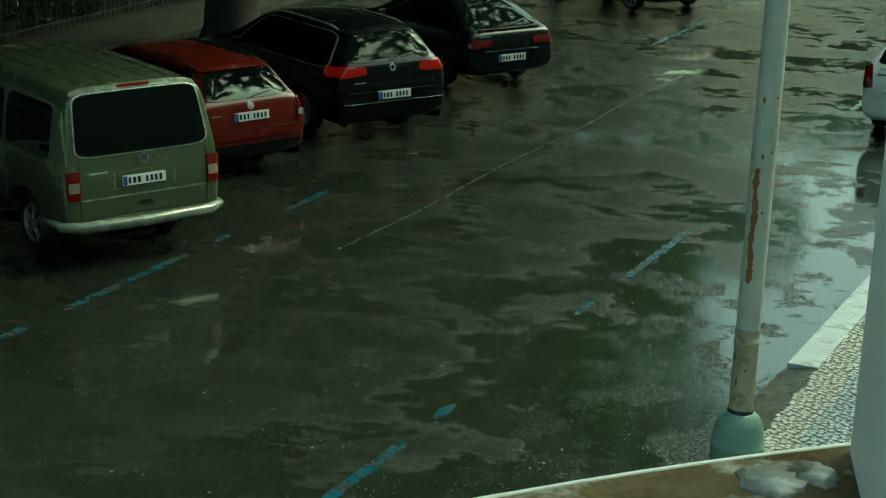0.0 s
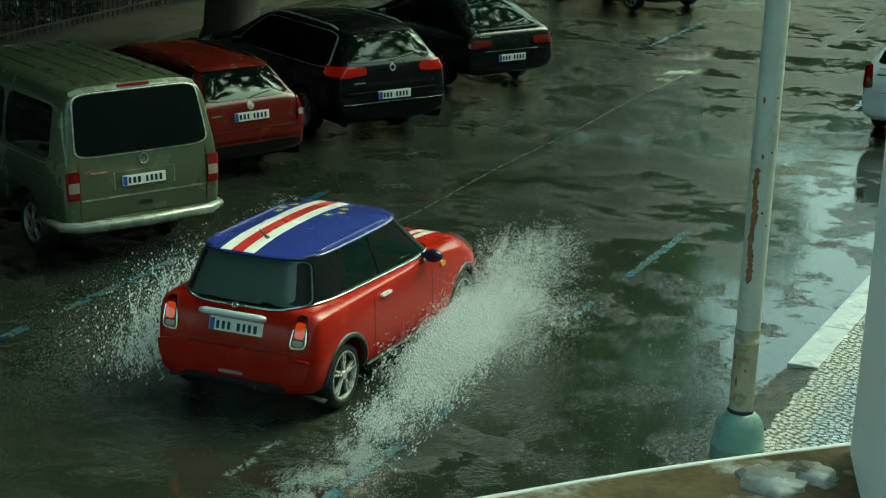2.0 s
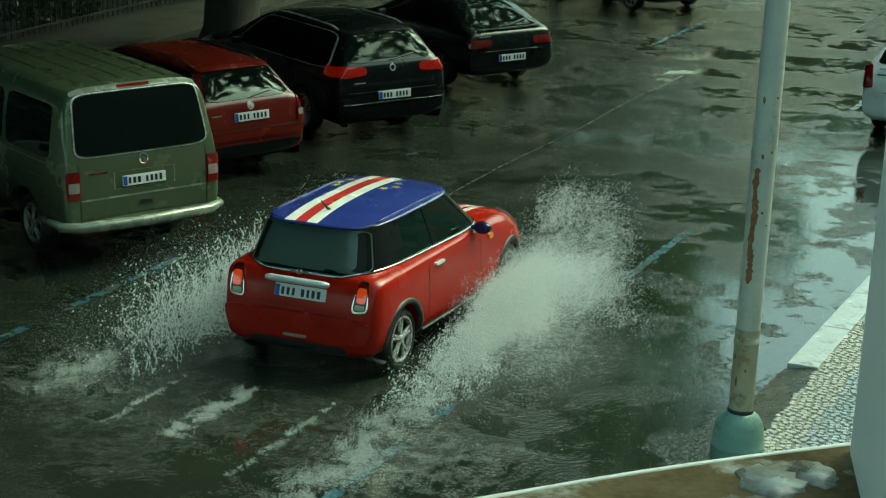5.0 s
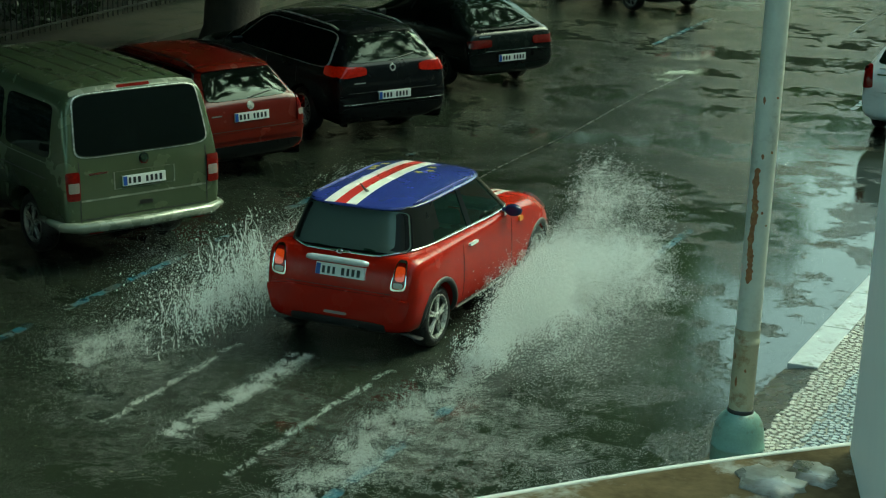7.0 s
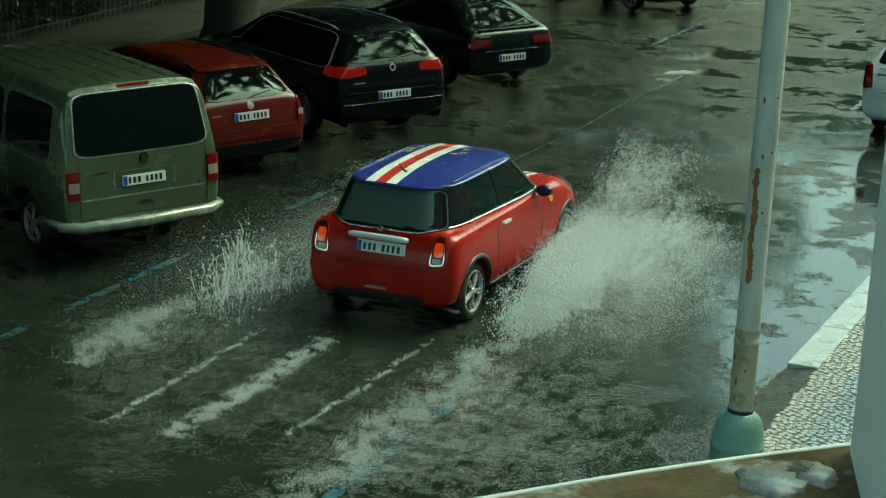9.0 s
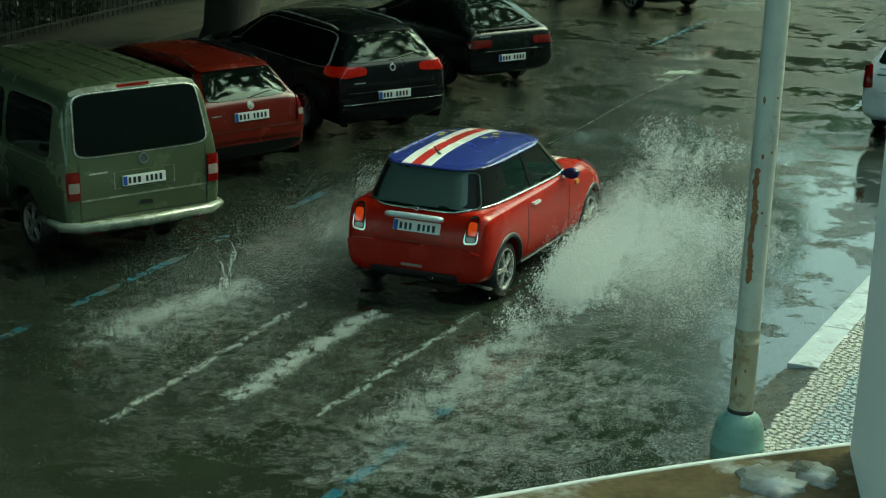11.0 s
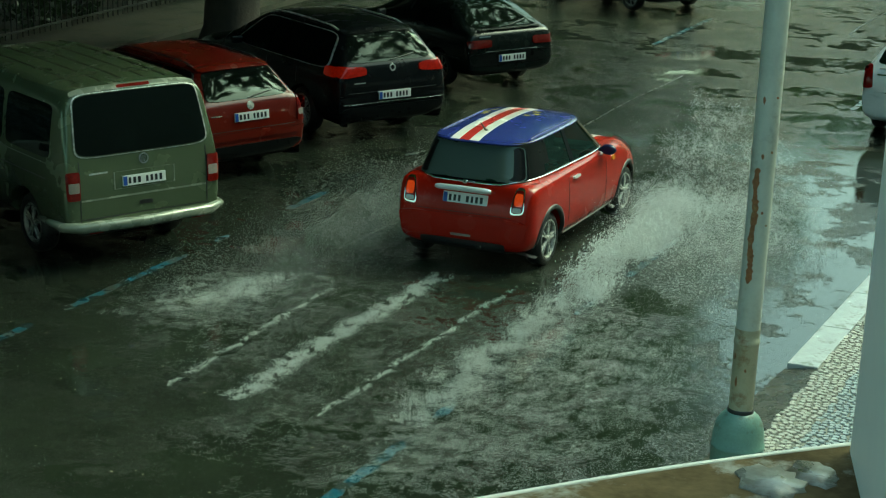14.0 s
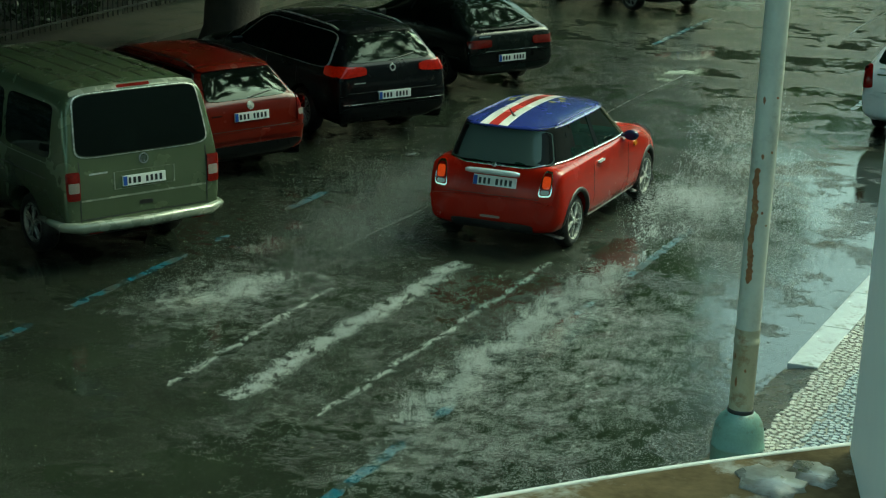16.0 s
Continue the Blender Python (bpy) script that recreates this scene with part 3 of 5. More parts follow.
    stick("crease", bv, M_VAN_HIGHLIT, e, "rear", rect(-0.76, 0.765, 0.76, 0.785), 12, 0.0, 0.004, 2, 40)
    for s in (-1, 1):
        stick("tailgate_seam", bv, M_PLASTIC, e, "rear", rect(s * 0.77 - 0.006, 0.5, s * 0.77 + 0.006, 1.2), 12, -0.001, 0.004, 2, 30)
    # bumper: a rounded bar along the tail with turned-in ends
    pts = [(-0.99, -0.45, 0.50), (-0.985, -0.75, 0.50), (-0.95, -0.96, 0.49), (-0.78, -1.05, 0.475), (0, -1.085, 0.47), (0.78, -1.05, 0.475), (0.95, -0.96, 0.49), (0.985, -0.75, 0.50), (0.99, -0.45, 0.50)]
    vs, fs = tube(pts, [0.03, 0.045, 0.058, 0.06, 0.06, 0.06, 0.058, 0.045, 0.03], 12)
    vs = [Vector((v[0], v[1], 0.505 + (v[2] - 0.48) * (1.2 if v[2] < 0.48 else 0.8))) for v in vs]
    link_mesh("bumper", vs, fs, M_VAN_HIGHLIT, e, "van bumper, coloured pale for its highlight")
    for s in (-1, 1):
        boxed("reflector", (s * 0.62, -1.06, 0.425), (0.16, 0.03, 0.02), M_LAMP_RED, e, 0.008, "red reflector")
        for y0, y1 in ((-0.62, 0.45), (0.55, 1.75), (1.85, 2.75)):
            q = (y0, y1) if s > 0 else (-y1, -y0)
            sk = 0.12 if y1 > 2 else 0
            pts = [(q[0], 1.18), (q[1], 1.18), (q[1] - (sk * 3 if s > 0 else 0), 1.76), (q[0] + (sk * 3 if s < 0 else 0), 1.76)]
            stick("side_window", bv, M_GLASS, e, "right" if s > 0 else "left", pts, 9, 0.002, 0.006, 5, 36, "dark tinted side window")
        for zz in (1.12, 0.95):
            q = (-0.55, 2.9) if s > 0 else (-2.9, 0.55)
            stick("side_crease", bv, M_VAN_HIGHLIT if zz > 1 else M_PLASTIC, e, "right" if s > 0 else "left", rect(q[0], zz, q[1], zz + 0.012), 12, 0.0, 0.005, 2, 40)
    for i in range(5):
        x = -0.52 + 0.26 * i
        stick("roof_rib", bv, M_VAN, e, "top", rect(x - 0.018, -0.6, x + 0.018, 2.0), 12, 0.0, 0.009, 3, 40)
    stick("roof_rear_lip", bv, M_VAN_HIGHLIT, e, "top", [(-0.76, -0.80), (0.76, -0.80), (0.74, -0.74), (-0.74, -0.74)], 10, 0.0, 0.014, 3, 40)
    for s in (-1, 1):
        for y in (0, 3.0):
            wheel(e, s * 0.87, y, 0.335, 0.222, 5, 0.2, True)
    boxed("underbody", (0, 1.4, 0.40), (1.25, 4.3, 0.2), M_PLASTIC, e, 0.03)
    return e


ESTATE = [(-0.99, 0.36, 0.55, 0.66, 0.76, 0.68), (-0.97, 0.30, 0.72, 0.95, 0.85, 0.76), (-0.91, 0.27, 0.90, 1.04, 0.872, 0.74), (-0.80, 0.25, 0.93, 1.16, 0.88, 0.68),
          (-0.58, 0.22, 0.945, 1.40, 0.885, 0.60), (-0.5, 0.22, 0.945, 1.435, 0.885, 0.585), (0.0, 0.20, 0.945, 1.465, 0.885, 0.58), (1.1, 0.2, 0.94, 1.47, 0.885, 0.585), (1.6, 0.2, 0.935, 1.43, 0.885, 0.57),
          (2.1, 0.2, 0.93, 1.15, 0.885, 0.66), (2.4, 0.2, 0.90, 0.99, 0.88, 0.72), (3.1, 0.2, 0.80, 0.89, 0.86, 0.70), (3.45, 0.22, 0.66, 0.76, 0.80, 0.62), (3.58, 0.28, 0.52, 0.62, 0.66, 0.5)]


def stretched(st, sw, sz, sl=1.0, dz=0.0):
    return [(y * sl, zb, zs * sz + dz, zt * sz + dz, ws * sw, wt * sw) for y, zb, zs, zt, ws, wt in st]


def estate(name, x, y, heading, label, paint_m, sw=1.0, sz=1.0, sl=1.0, plate_z=0.80, lit=False, wide_lamps=False, r=0.315, rim=0.215, spokes=5, seed=2, rails=True, chrome_line=False):
    e = base_of(name, x, y, heading, label, "car", "parked vehicles")
    st = stretched(ESTATE, sw, sz, sl)
    wb = 2.58 * sl
    hw = 0.885 * sw
    body = shell("body", st, paint_m, e, [(s * (hw - 0.1), yy, r) for s in (-1, 1) for yy in (0, wb)], r + 0.05)
    bv = tree_of(body)
    stick("rear_window", bv, M_GLASS, e, "rear", [(-0.66 * sw, 1.035 * sz), (0.66 * sw, 1.035 * sz), (0.53 * sw, 1.375 * sz), (-0.53 * sw, 1.375 * sz)], 8, 0.002, 0.007, 6, 44, "rear window mirroring sky and leaves")
    stick("spoiler", bv, paint_m, e, "top", [(-0.53 * sw, -0.60 * sl), (0.53 * sw, -0.60 * sl), (0.55 * sw, -0.42 * sl), (-0.55 * sw, -0.42 * sl)], 8, 0.0, 0.022, 3, 40, "roof edge spoiler")
    number_plate(bv, e, 0.0, plate_z, seed, lift=0.034 if wide_lamps else 0.010)
    stick("badge", bv, M_RIM, e, "rear", rect(-0.05, 0.95 * sz - 0.045, 0.05, 0.95 * sz + 0.055), 2, 0.003, 0.008, 3, 24, "round chrome badge", hollow=0.0 if not wide_lamps else 0.6)
    if wide_lamps:
        for s in (-1, 1):
            pts = [(0.42 * sw, 0.885 * sz), (0.84 * sw, 0.86 * sz), (0.83 * sw, 1.01 * sz), (0.42 * sw, 0.985 * sz)]
            pts = pts if s > 0 else [(-b, c) for b, c in (pts[1], pts[0], pts[3], pts[2])]
            stick("tail_lamp", bv, M_LAMP_LIT if lit else M_LAMP_RED, e, "rear", pts, 5, 0.004, 0.016, 5, 36, "wide dark red tail lamp")
        for s in (-1, 1):
            q = rect(-0.90 * sl, 0.87 * sz, -0.58 * sl, 1.0 * sz) if s > 0 else rect(0.58 * sl, 0.87 * sz, 0.90 * sl, 1.0 * sz)
            stick("side_lamp", bv, M_LAMP_LIT if lit else M_LAMP_RED, e, "right" if s > 0 else "left", q, 4, 0.004, 0.01, 4, 30, "wraparound red lamp glass")
    else:
        for s in (-1, 1):
            pts = [(0.72 * sw, 0.68 * sz), (0.875 * sw, 0.68 * sz), (0.87 * sw, 0.99 * sz), (0.74 * sw, 0.99 * sz)]
            pts = pts if s > 0 else [(-b, c) for b, c in (pts[1], pts[0], pts[3], pts[2])]
            l = stick("tail_lamp", bv, M_LAMP_RED, e, "rear", pts, 6, 0.004, 0.016, 5, 32, "red tail lamp")
            q = (0.75 * sw, 0.86 * sw)
            q = q if s > 0 else (-q[1], -q[0])
            stick("clear_lens", tree_of(l), M_LAMP_CLEAR, l, "rear", rect(q[0], 0.76 * sz, q[1], 0.84 * sz), 8, 0.001, 0.003, 3, 24)
    # bumper band, and a lower valance in black that stands for the shade there
    stick("bumper_band", bv, paint_m, e, "rear", [(-0.80 * sw, 0.54 * sz), (0.80 * sw, 0.54 * sz), (0.84 * sw, 0.635 * sz), (-0.84 * sw, 0.635 * sz)], 10, 0.0, 0.022, 4, 44, "body-coloured bumper")
    stick("lower_valance", bv, M_TRIM, e, "rear", rect(-0.80 * sw, 0.22, 0.80 * sw, 0.47 * sz), 10, 0.0, 0.012, 5, 44, "lower valance, blacked for the shade below the bumper")
    if chrome_line:
        stick("chrome_strip", bv, M_CHROME, e, "rear", rect(-0.80 * sw, 0.512 * sz, 0.80 * sw, 0.526 * sz), 12, 0.012, 0.012, 2, 40)
    stick("tailgate_seam", bv, M_PLASTIC, e, "rear", rect(-0.7 * sw, 0.655 * sz, 0.7 * sw, 0.665 * sz), 12, 0.0, 0.003, 2, 40)
    stick("wiper", bv, M_PLASTIC, e, "rear", [(-0.02, 1.045 * sz), (0.0, 1.04 * sz), (0.40 * sw, 1.095 * sz), (0.40 * sw, 1.105 * sz)], 9, 0.012, 0.01, 2, 24, "black rear wiper")
    stick("model_bar", bv, M_CHROME, e, "rear", rect(-0.62 * sw, 0.86 * sz, -0.46 * sw, 0.875 * sz) if not wide_lamps else rect(-0.62 * sw, 0.78 * sz, -0.44 * sw, 0.795 * sz), 9, 0.002, 0.003, 2, 16)
    for s in (-1, 1):
        side = "right" if s > 0 else "left"
        for y0, y1, k0, k1 in ((-0.66, 0.15, 0.14, 0.0), (0.18, 1.0, 0.0, 0.0), (1.03, 1.97, 0.0, 0.5)):
            y0, y1, k0, k1 = y0 * sl, y1 * sl, k0 * sl, k1 * sl
            pts = [(y0, 0.965 * sz), (y1, 0.955 * sz), (y1 - k1, 1.36 * sz), (y0 + k0, 1.36 * sz)]
            if s < 0:
                pts = [(-y1, 0.955 * sz), (-y0, 0.965 * sz), (-y0 - k0, 1.36 * sz), (-y1 + k1, 1.36 * sz)]
            stick("side_window", bv, M_GLASS, e, side, pts, 16, 0.002, 0.006, 5, 40, "dark side window")
        q = [(-0.70, 0.945), (2.02, 0.935), (1.45, 1.385), (-0.54, 1.385)]
        pts = [(a * sl, b * sz) for a, b in q]
        if s < 0:
            pts = [(-a, b) for a, b in (pts[1], pts[0], pts[3], pts[2])]
        stick("window_trim", bv, M_RIM if chrome_line else M_PLASTIC, e, side, pts, 7, 0.004, 0.009, 2, 44, "thin trim around the side windows", hollow=0.975)
        for yy in (0.35, 1.25):
            a = yy * sl
            q = rect(a, 0.84 * sz, a + 0.2, 0.87 * sz) if s > 0 else rect(-a - 0.2, 0.84 * sz, -a, 0.87 * sz)
            stick("door_handle", bv, paint_m, e, side, q, 4, 0.004, 0.02, 3, 20)
        for yy in (0.16, 1.02):
            a = yy * sl
            q = rect(a - 0.004, 0.4, a + 0.004, 0.95 * sz) if s > 0 else rect(-a - 0.004, 0.4, -a + 0.004, 0.95 * sz)
            stick("door_seam", bv, M_PLASTIC, e, side, q, 12, -0.001, 0.003, 2, 24)
        if rails:
            pts = []
            for i in range(9):
                yy = (-0.45 + 1.95 * i / 8) * sl
                h = bv.ray_cast(Vector((s * 0.52 * sw, yy, 4)), Vector((0, 0, -1)))[0]
                pts.append((s * 0.52 * sw, yy, h.z + (0.035 if 0 < i < 8 else 0.0)))
            link_mesh("roof_rail", *tube(pts, 0.014, 8), M_RIM if chrome_line else M_PLASTIC, e, "roof rail along the roof edge")
        bm = bmesh.new()
        box(bm, s * (hw + 0.06), 1.75 * sl, 1.0 * sz, 0.18, 0.08, 0.12, 0.03)
        part("door_mirror", bm, paint_m, e, "door mirror")
        for yy in (0, wb):
            wheel(e, s * (hw - 0.015), yy, r, rim, spokes, 0.2, spokes > 6)
    boxed("underbody", (0, 1.25 * sl, 0.3), (1.1, 3.9 * sl, 0.18), M_PLASTIC, e, 0.03)
    return e


HATCH = [(-0.86, 0.34, 0.50, 0.62, 0.74, 0.66), (-0.84, 0.28, 0.70, 0.90, 0.815, 0.76), (-0.76, 0.25, 0.86, 0.955, 0.83, 0.76), (-0.58, 0.22, 0.90, 1.03, 0.838, 0.70),
         (-0.15, 0.2, 0.905, 1.28, 0.84, 0.58), (0.1, 0.2, 0.905, 1.375, 0.84, 0.55), (0.8, 0.2, 0.90, 1.41, 0.84, 0.555), (1.35, 0.2, 0.90, 1.36, 0.84, 0.545), (1.85, 0.2, 0.89, 1.10, 0.84, 0.62),
         (2.2, 0.2, 0.86, 0.95, 0.835, 0.68), (2.85, 0.2, 0.76, 0.85, 0.81, 0.66), (3.2, 0.22, 0.62, 0.72, 0.76, 0.6), (3.3, 0.28, 0.5, 0.6, 0.62, 0.48)]


def hatch(name, x, y, heading, label, paint_m, plate_z=0.53, seed=5, sw=1.0, sz=1.0, upright=False, lamps=None):
    e = base_of(name, x, y, heading, label, "car", "parked vehicles")
    st = stretched(HATCH, sw, sz)
    if upright:
        st[3] = (-0.70, 0.22, 0.90 * sz, 1.06 * sz, 0.838 * sw, 0.70 * sw)
        st[4] = (-0.50, 0.2, 0.905 * sz, 1.34 * sz, 0.84 * sw, 0.58 * sw)
        st[5] = (-0.30, 0.2, 0.905 * sz, 1.39 * sz, 0.84 * sw, 0.56 * sw)
    body = shell("body", st, paint_m, e, [(s * 0.74 * sw, yy, 0.29) for s in (-1, 1) for yy in (0, 2.54)], 0.335)
    bv = tree_of(body)
    w0, w1 = ((1.0, 1.32) if upright else (0.985, 1.33))
    stick("rear_window", bv, M_GLASS, e, "rear", [(-0.66 * sw, w0 * sz), (0.66 * sw, w0 * sz), (0.52 * sw, w1 * sz), (-0.52 * sw, w1 * sz)], 8, 0.002, 0.006, 6, 44, "sloping rear window mirroring the sky")
    number_plate(bv, e, 0.0, plate_z, seed)
    for s in (-1, 1):
        pts = lamps or [(0.40, 0.71), (0.80, 0.70), (0.81, 0.83), (0.40, 0.83)]
        pts = [(a * sw, b * sz) for a, b in pts]
        pts = pts if s > 0 else [(-b, c) for b, c in (pts[1], pts[0], pts[3], pts[2])]
        stick("tail_lamp", bv, M_LAMP_RED if upright else M_LAMP_DARK, e, "rear", pts, 6, 0.004, 0.014, 5, 32, "dark red tail lamp")
    stick("bumper_band", bv, M_TRIM if not upright else paint_m, e, "rear", [(-0.78 * sw, 0.42), (0.78 * sw, 0.42), (0.81 * sw, 0.62 * sz), (-0.81 * sw, 0.62 * sz)], 9, -0.004, 0.010, 4, 44, "rear bumper")
    stick("bumper_strip", bv, M_CHROME, e, "rear", rect(-0.81 * sw, 0.635 * sz, 0.81 * sw, 0.648 * sz), 12, 0.004, 0.008, 2, 40)
    stick("wiper", bv, M_PLASTIC, e, "rear", [(0.02, 0.99 * sz), (0.05, 0.985 * sz), (0.46 * sw, 1.045 * sz), (0.45 * sw, 1.055 * sz)], 9, 0.012, 0.01, 2, 24, "black rear wiper")
    stick("spoiler", bv, paint_m, e, "rear", rect(-0.60 * sw, 0.945 * sz, 0.60 * sw, 0.965 * sz), 10, 0.0, 0.03, 3, 40, "tailgate lip")
    stick("model_bar", bv, M_CHROME, e, "rear", rect(-0.62 * sw, 0.865 * sz, -0.40 * sw, 0.885 * sz), 9, 0.002, 0.003, 2, 16)
    for s in (-1, 1):
        side = "right" if s > 0 else "left"
        for y0, y1, k0, k1 in ((-0.35, 0.25, 0.45, 0.0), (0.32, 0.95, 0.0, 0.0), (1.02, 1.75, 0.0, 0.45)):
            if upright and k0:
                y0, k0 = -0.45, 0.15
            pts = [(y0, 0.945 * sz), (y1, 0.94 * sz), (y1 - k1, 1.28 * sz), (y0 + k0, 1.28 * sz)]
            if s < 0:
                pts = [(-a, b) for a, b in (pts[1], pts[0], pts[3], pts[2])]
            stick("side_window", bv, M_GLASS, e, side, pts, 7, 0.002, 0.006, 5, 32, "dark side window")
        q = rect(-0.6, 0.50, 2.9, 0.53) if s > 0 else rect(-2.9, 0.50, 0.6, 0.53)
        stick("side_strip", bv, M_PLASTIC, e, side, q, 14, 0.0, 0.012, 2, 40)
        bm = bmesh.new()
        box(bm, s * (0.84 * sw + 0.06), 1.6, 0.97 * sz, 0.16, 0.08, 0.11, 0.03)
        part("door_mirror", bm, M_PLASTIC, e, "black door mirror")
        for yy in (0, 2.54):
            wheel(e, s * (0.84 * sw - 0.05), yy, 0.29, 0.195, 8, 0.18, False)
    boxed("underbody", (0, 1.2, 0.3), (1.0, 3.6, 0.18), M_PLASTIC, e, 0.03)
    return e


van()
estate("estate_car", -13.30, 21.20, 64.5, "dark red estate car with roof rails, parked beside the van", M_MAROON, 0.965, 1.0, 1.0, 0.825, seed=2)
estate("estate_car", -12.77, 24.308, 58.75, "black estate car with lit red tail lamps and chrome trim, parked", M_BLACK, 1.03, 1.06, 1.04, 0.645, True, True, 0.325, 0.228, 9, 3, True, True)
hatch("hatchback", -12.598, 28.341, 59.4, "dark green-black older hatchback with a large rear window, parked", M_DARK, 0.52, 5)
hatch("hatchback", -12.6, 37.3, 60, "dark grey hatchback parked further along the row", M_SILVERBLUE, 0.75, 6, 1.03, 1.05, True)
hatch("hatchback", -13.28, 14.82, 62, "white hatchback at the near end of the parked row", M_WHITE, 0.75, 7, 1.03, 1.05, True)
hatch("hatchback", -5.25, 28.0, 0, "white hatchback parked along the kerb", M_WHITE, 0.75, 8, 1.02, 1.06, True, [(0.66, 0.70), (0.80, 0.68), (0.80, 0.98), (0.70, 1.0)])


# ---------------------------------------------------------------- the moving car
def super_loop(z, y0, y1, w_rear, w_front, n=4.5, seg=64, bow_rear=0.0, bow_front=0.0):
    """Plan outline at height z between y0 and y1, of half widths w_rear and w_front, with bowed ends."""
    out = []
    for i in range(seg):
        a = 2 * math.pi * (i + 0.5) / seg
        c, s = math.cos(a), math.sin(a)
        t = math.copysign(abs(s) ** (2 / n), s)
        q = math.copysign(abs(c) ** (2 / n), c)
        w = w_rear + (w_front - w_rear) * (t + 1) / 2
        x = q * w
        y = (y0 + y1) / 2 + t * (y1 - y0) / 2
        if t > 0:
            y += bow_front * (1 - q * q) * t
        else:
            y -= bow_rear * (1 - q * q) * -t
        out.append((x, y, z))
    return out


CITY = [(-0.56, 0.30, 0.44, 0.55, 0.62, 0.56), (-0.545, 0.26, 0.54, 0.66, 0.735, 0.695), (-0.505, 0.23, 0.70, 0.83, 0.785, 0.735), (-0.455, 0.21, 0.86, 0.955, 0.81, 0.71), (-0.375, 0.20, 0.90, 0.985, 0.83, 0.70),
        (-0.1, 0.19, 0.905, 0.985, 0.842, 0.735), (0.6, 0.18, 0.91, 0.98, 0.844, 0.76), (1.3, 0.18, 0.91, 0.975, 0.844, 0.775), (1.8, 0.18, 0.90, 0.975, 0.844, 0.775), (2.1, 0.19, 0.87, 0.965, 0.843, 0.745),
        (2.5, 0.20, 0.80, 0.935, 0.838, 0.70), (2.8, 0.21, 0.68, 0.87, 0.80, 0.62), (2.98, 0.22, 0.56, 0.76, 0.73, 0.54), (3.07, 0.26, 0.48, 0.62, 0.60, 0.44), (3.10, 0.30, 0.44, 0.54, 0.46, 0.36)]


def city_car():
    e = base_of("city_car", -8.28, 9.0, 0, "bright red small car with striped, starred blue roof, splashing through water", "car")
    body = shell("body", CITY, M_RED, e, [(s * 0.74, y, 0.305) for s in (-1, 1) for y in (0, 2.467)], 0.345, "bright red wet bodywork")
    bv = tree_of(body)
    glass = []
    for i in range(7):
        t = i / 6
        z = 0.955 + (1.37 - 0.955) * t
        glass.append(super_loop(z, -0.405 + 0.225 * t, 1.93 - 0.46 * t, 0.675 - 0.115 * t, 0.765 - 0.185 * t, 7.5, 96, 0.05, 0.12))
    vs, fs = loop_stack(glass)
    house = link_mesh("glasshouse", vs, fs[:-2], M_GLASS_CLEAR, e, "wraparound dark green glass")
    gb = tree_of(house)
    for s in (-1, 1):
        pillar = []
        for f in fs[:-2]:
            c = sum((Vector(vs[i]) for i in f), Vector()) / len(f)
            if c.x * s > 0.43 and c.y < 0.16 + 0.45 * (c.z - 0.955):
                pillar.append(f)
        used = sorted({i for f in pillar for i in f})
        index = {i: k for k, i in enumerate(used)}
        grown = [(vs[i][0] + s * 0.003, vs[i][1] - 0.003, vs[i][2]) for i in used]
        ob = link_mesh("rear_pillar", grown, [tuple(index[i] for i in f) for f in pillar], M_TRIM, e, "glossy black rear pillar")
    # black pillars over the glass
    for s in (-1, 1):
        side = "right" if s > 0 else "left"
        for a0, a1, b0, b1 in ((0.82, 0.92, 0.80, 0.88), (1.72, 1.84, 1.30, 1.40)):
            pts = [(a0, 0.96), (a1, 0.96), (b1, 1.35), (b0, 1.35)]
            if s < 0:
                pts = [(-a, b) for a, b in (pts[1], pts[0], pts[3], pts[2])]
            stick("pillar", gb, M_BLACK, e, side, pts, 14, 0.001, 0.004, 4, 36, "black pillar")
    stick("rear_window_border", gb, M_BLACK, e, "rear", [(-0.645, 0.965), (0.645, 0.965), (0.535, 1.345), (-0.535, 1.345)], 9, 0.001, 0.004, 2, 48, "black rear window border", hollow=0.93)
    stick("rear_window", gb, M_GLASS_SKY_PALED, e, "rear", [(-0.63, 0.98), (0.63, 0.98), (0.53, 1.335), (-0.53, 1.335)], 11, 0.006, 0.003, 5, 44, "rear window with the pale sky reflection put into its colour")
    roof = [super_loop(1.338, 0.66 - 0.87, 0.66 + 0.87, 0.575, 0.595, 5, 96, 0.06, 0.13), super_loop(1.352, 0.66 - 0.89, 0.66 + 0.89, 0.59, 0.61, 5, 96, 0.06, 0.13)]
    for i in range(18):
        k = 1.0 - 0.97 * i / 17
        roof.append(super_loop(1.362 + 0.066 * (1 - k ** 2.4), 0.66 - 0.89 * k, 0.66 + 0.89 * k, 0.588 * k, 0.608 * k, 5 - 2 * (1 - k), 96, 0.06 * k, 0.13 * k))
    vs, fs = loop_stack(roof)
    rf = link_mesh("roof", vs, fs, M_BLUE, e, "glossy dark blue roof")
    rb = tree_of(rf)
    for x0, x1, m in ((-0.315, -0.205, M_STRIPE), (-0.205, -0.085, M_STRIPE_RED), (-0.085, 0.025, M_STRIPE)):
        stick("roof_stripe", rb, m, e, "top", [(x0 + 0.02, -0.255), (x1 + 0.02, -0.255), (x1 - 0.03, 1.60), (x0 - 0.03, 1.60)], 40, 0.0015, 0.001, 6, 64, "white stripe" if m is M_STRIPE else "red stripe")
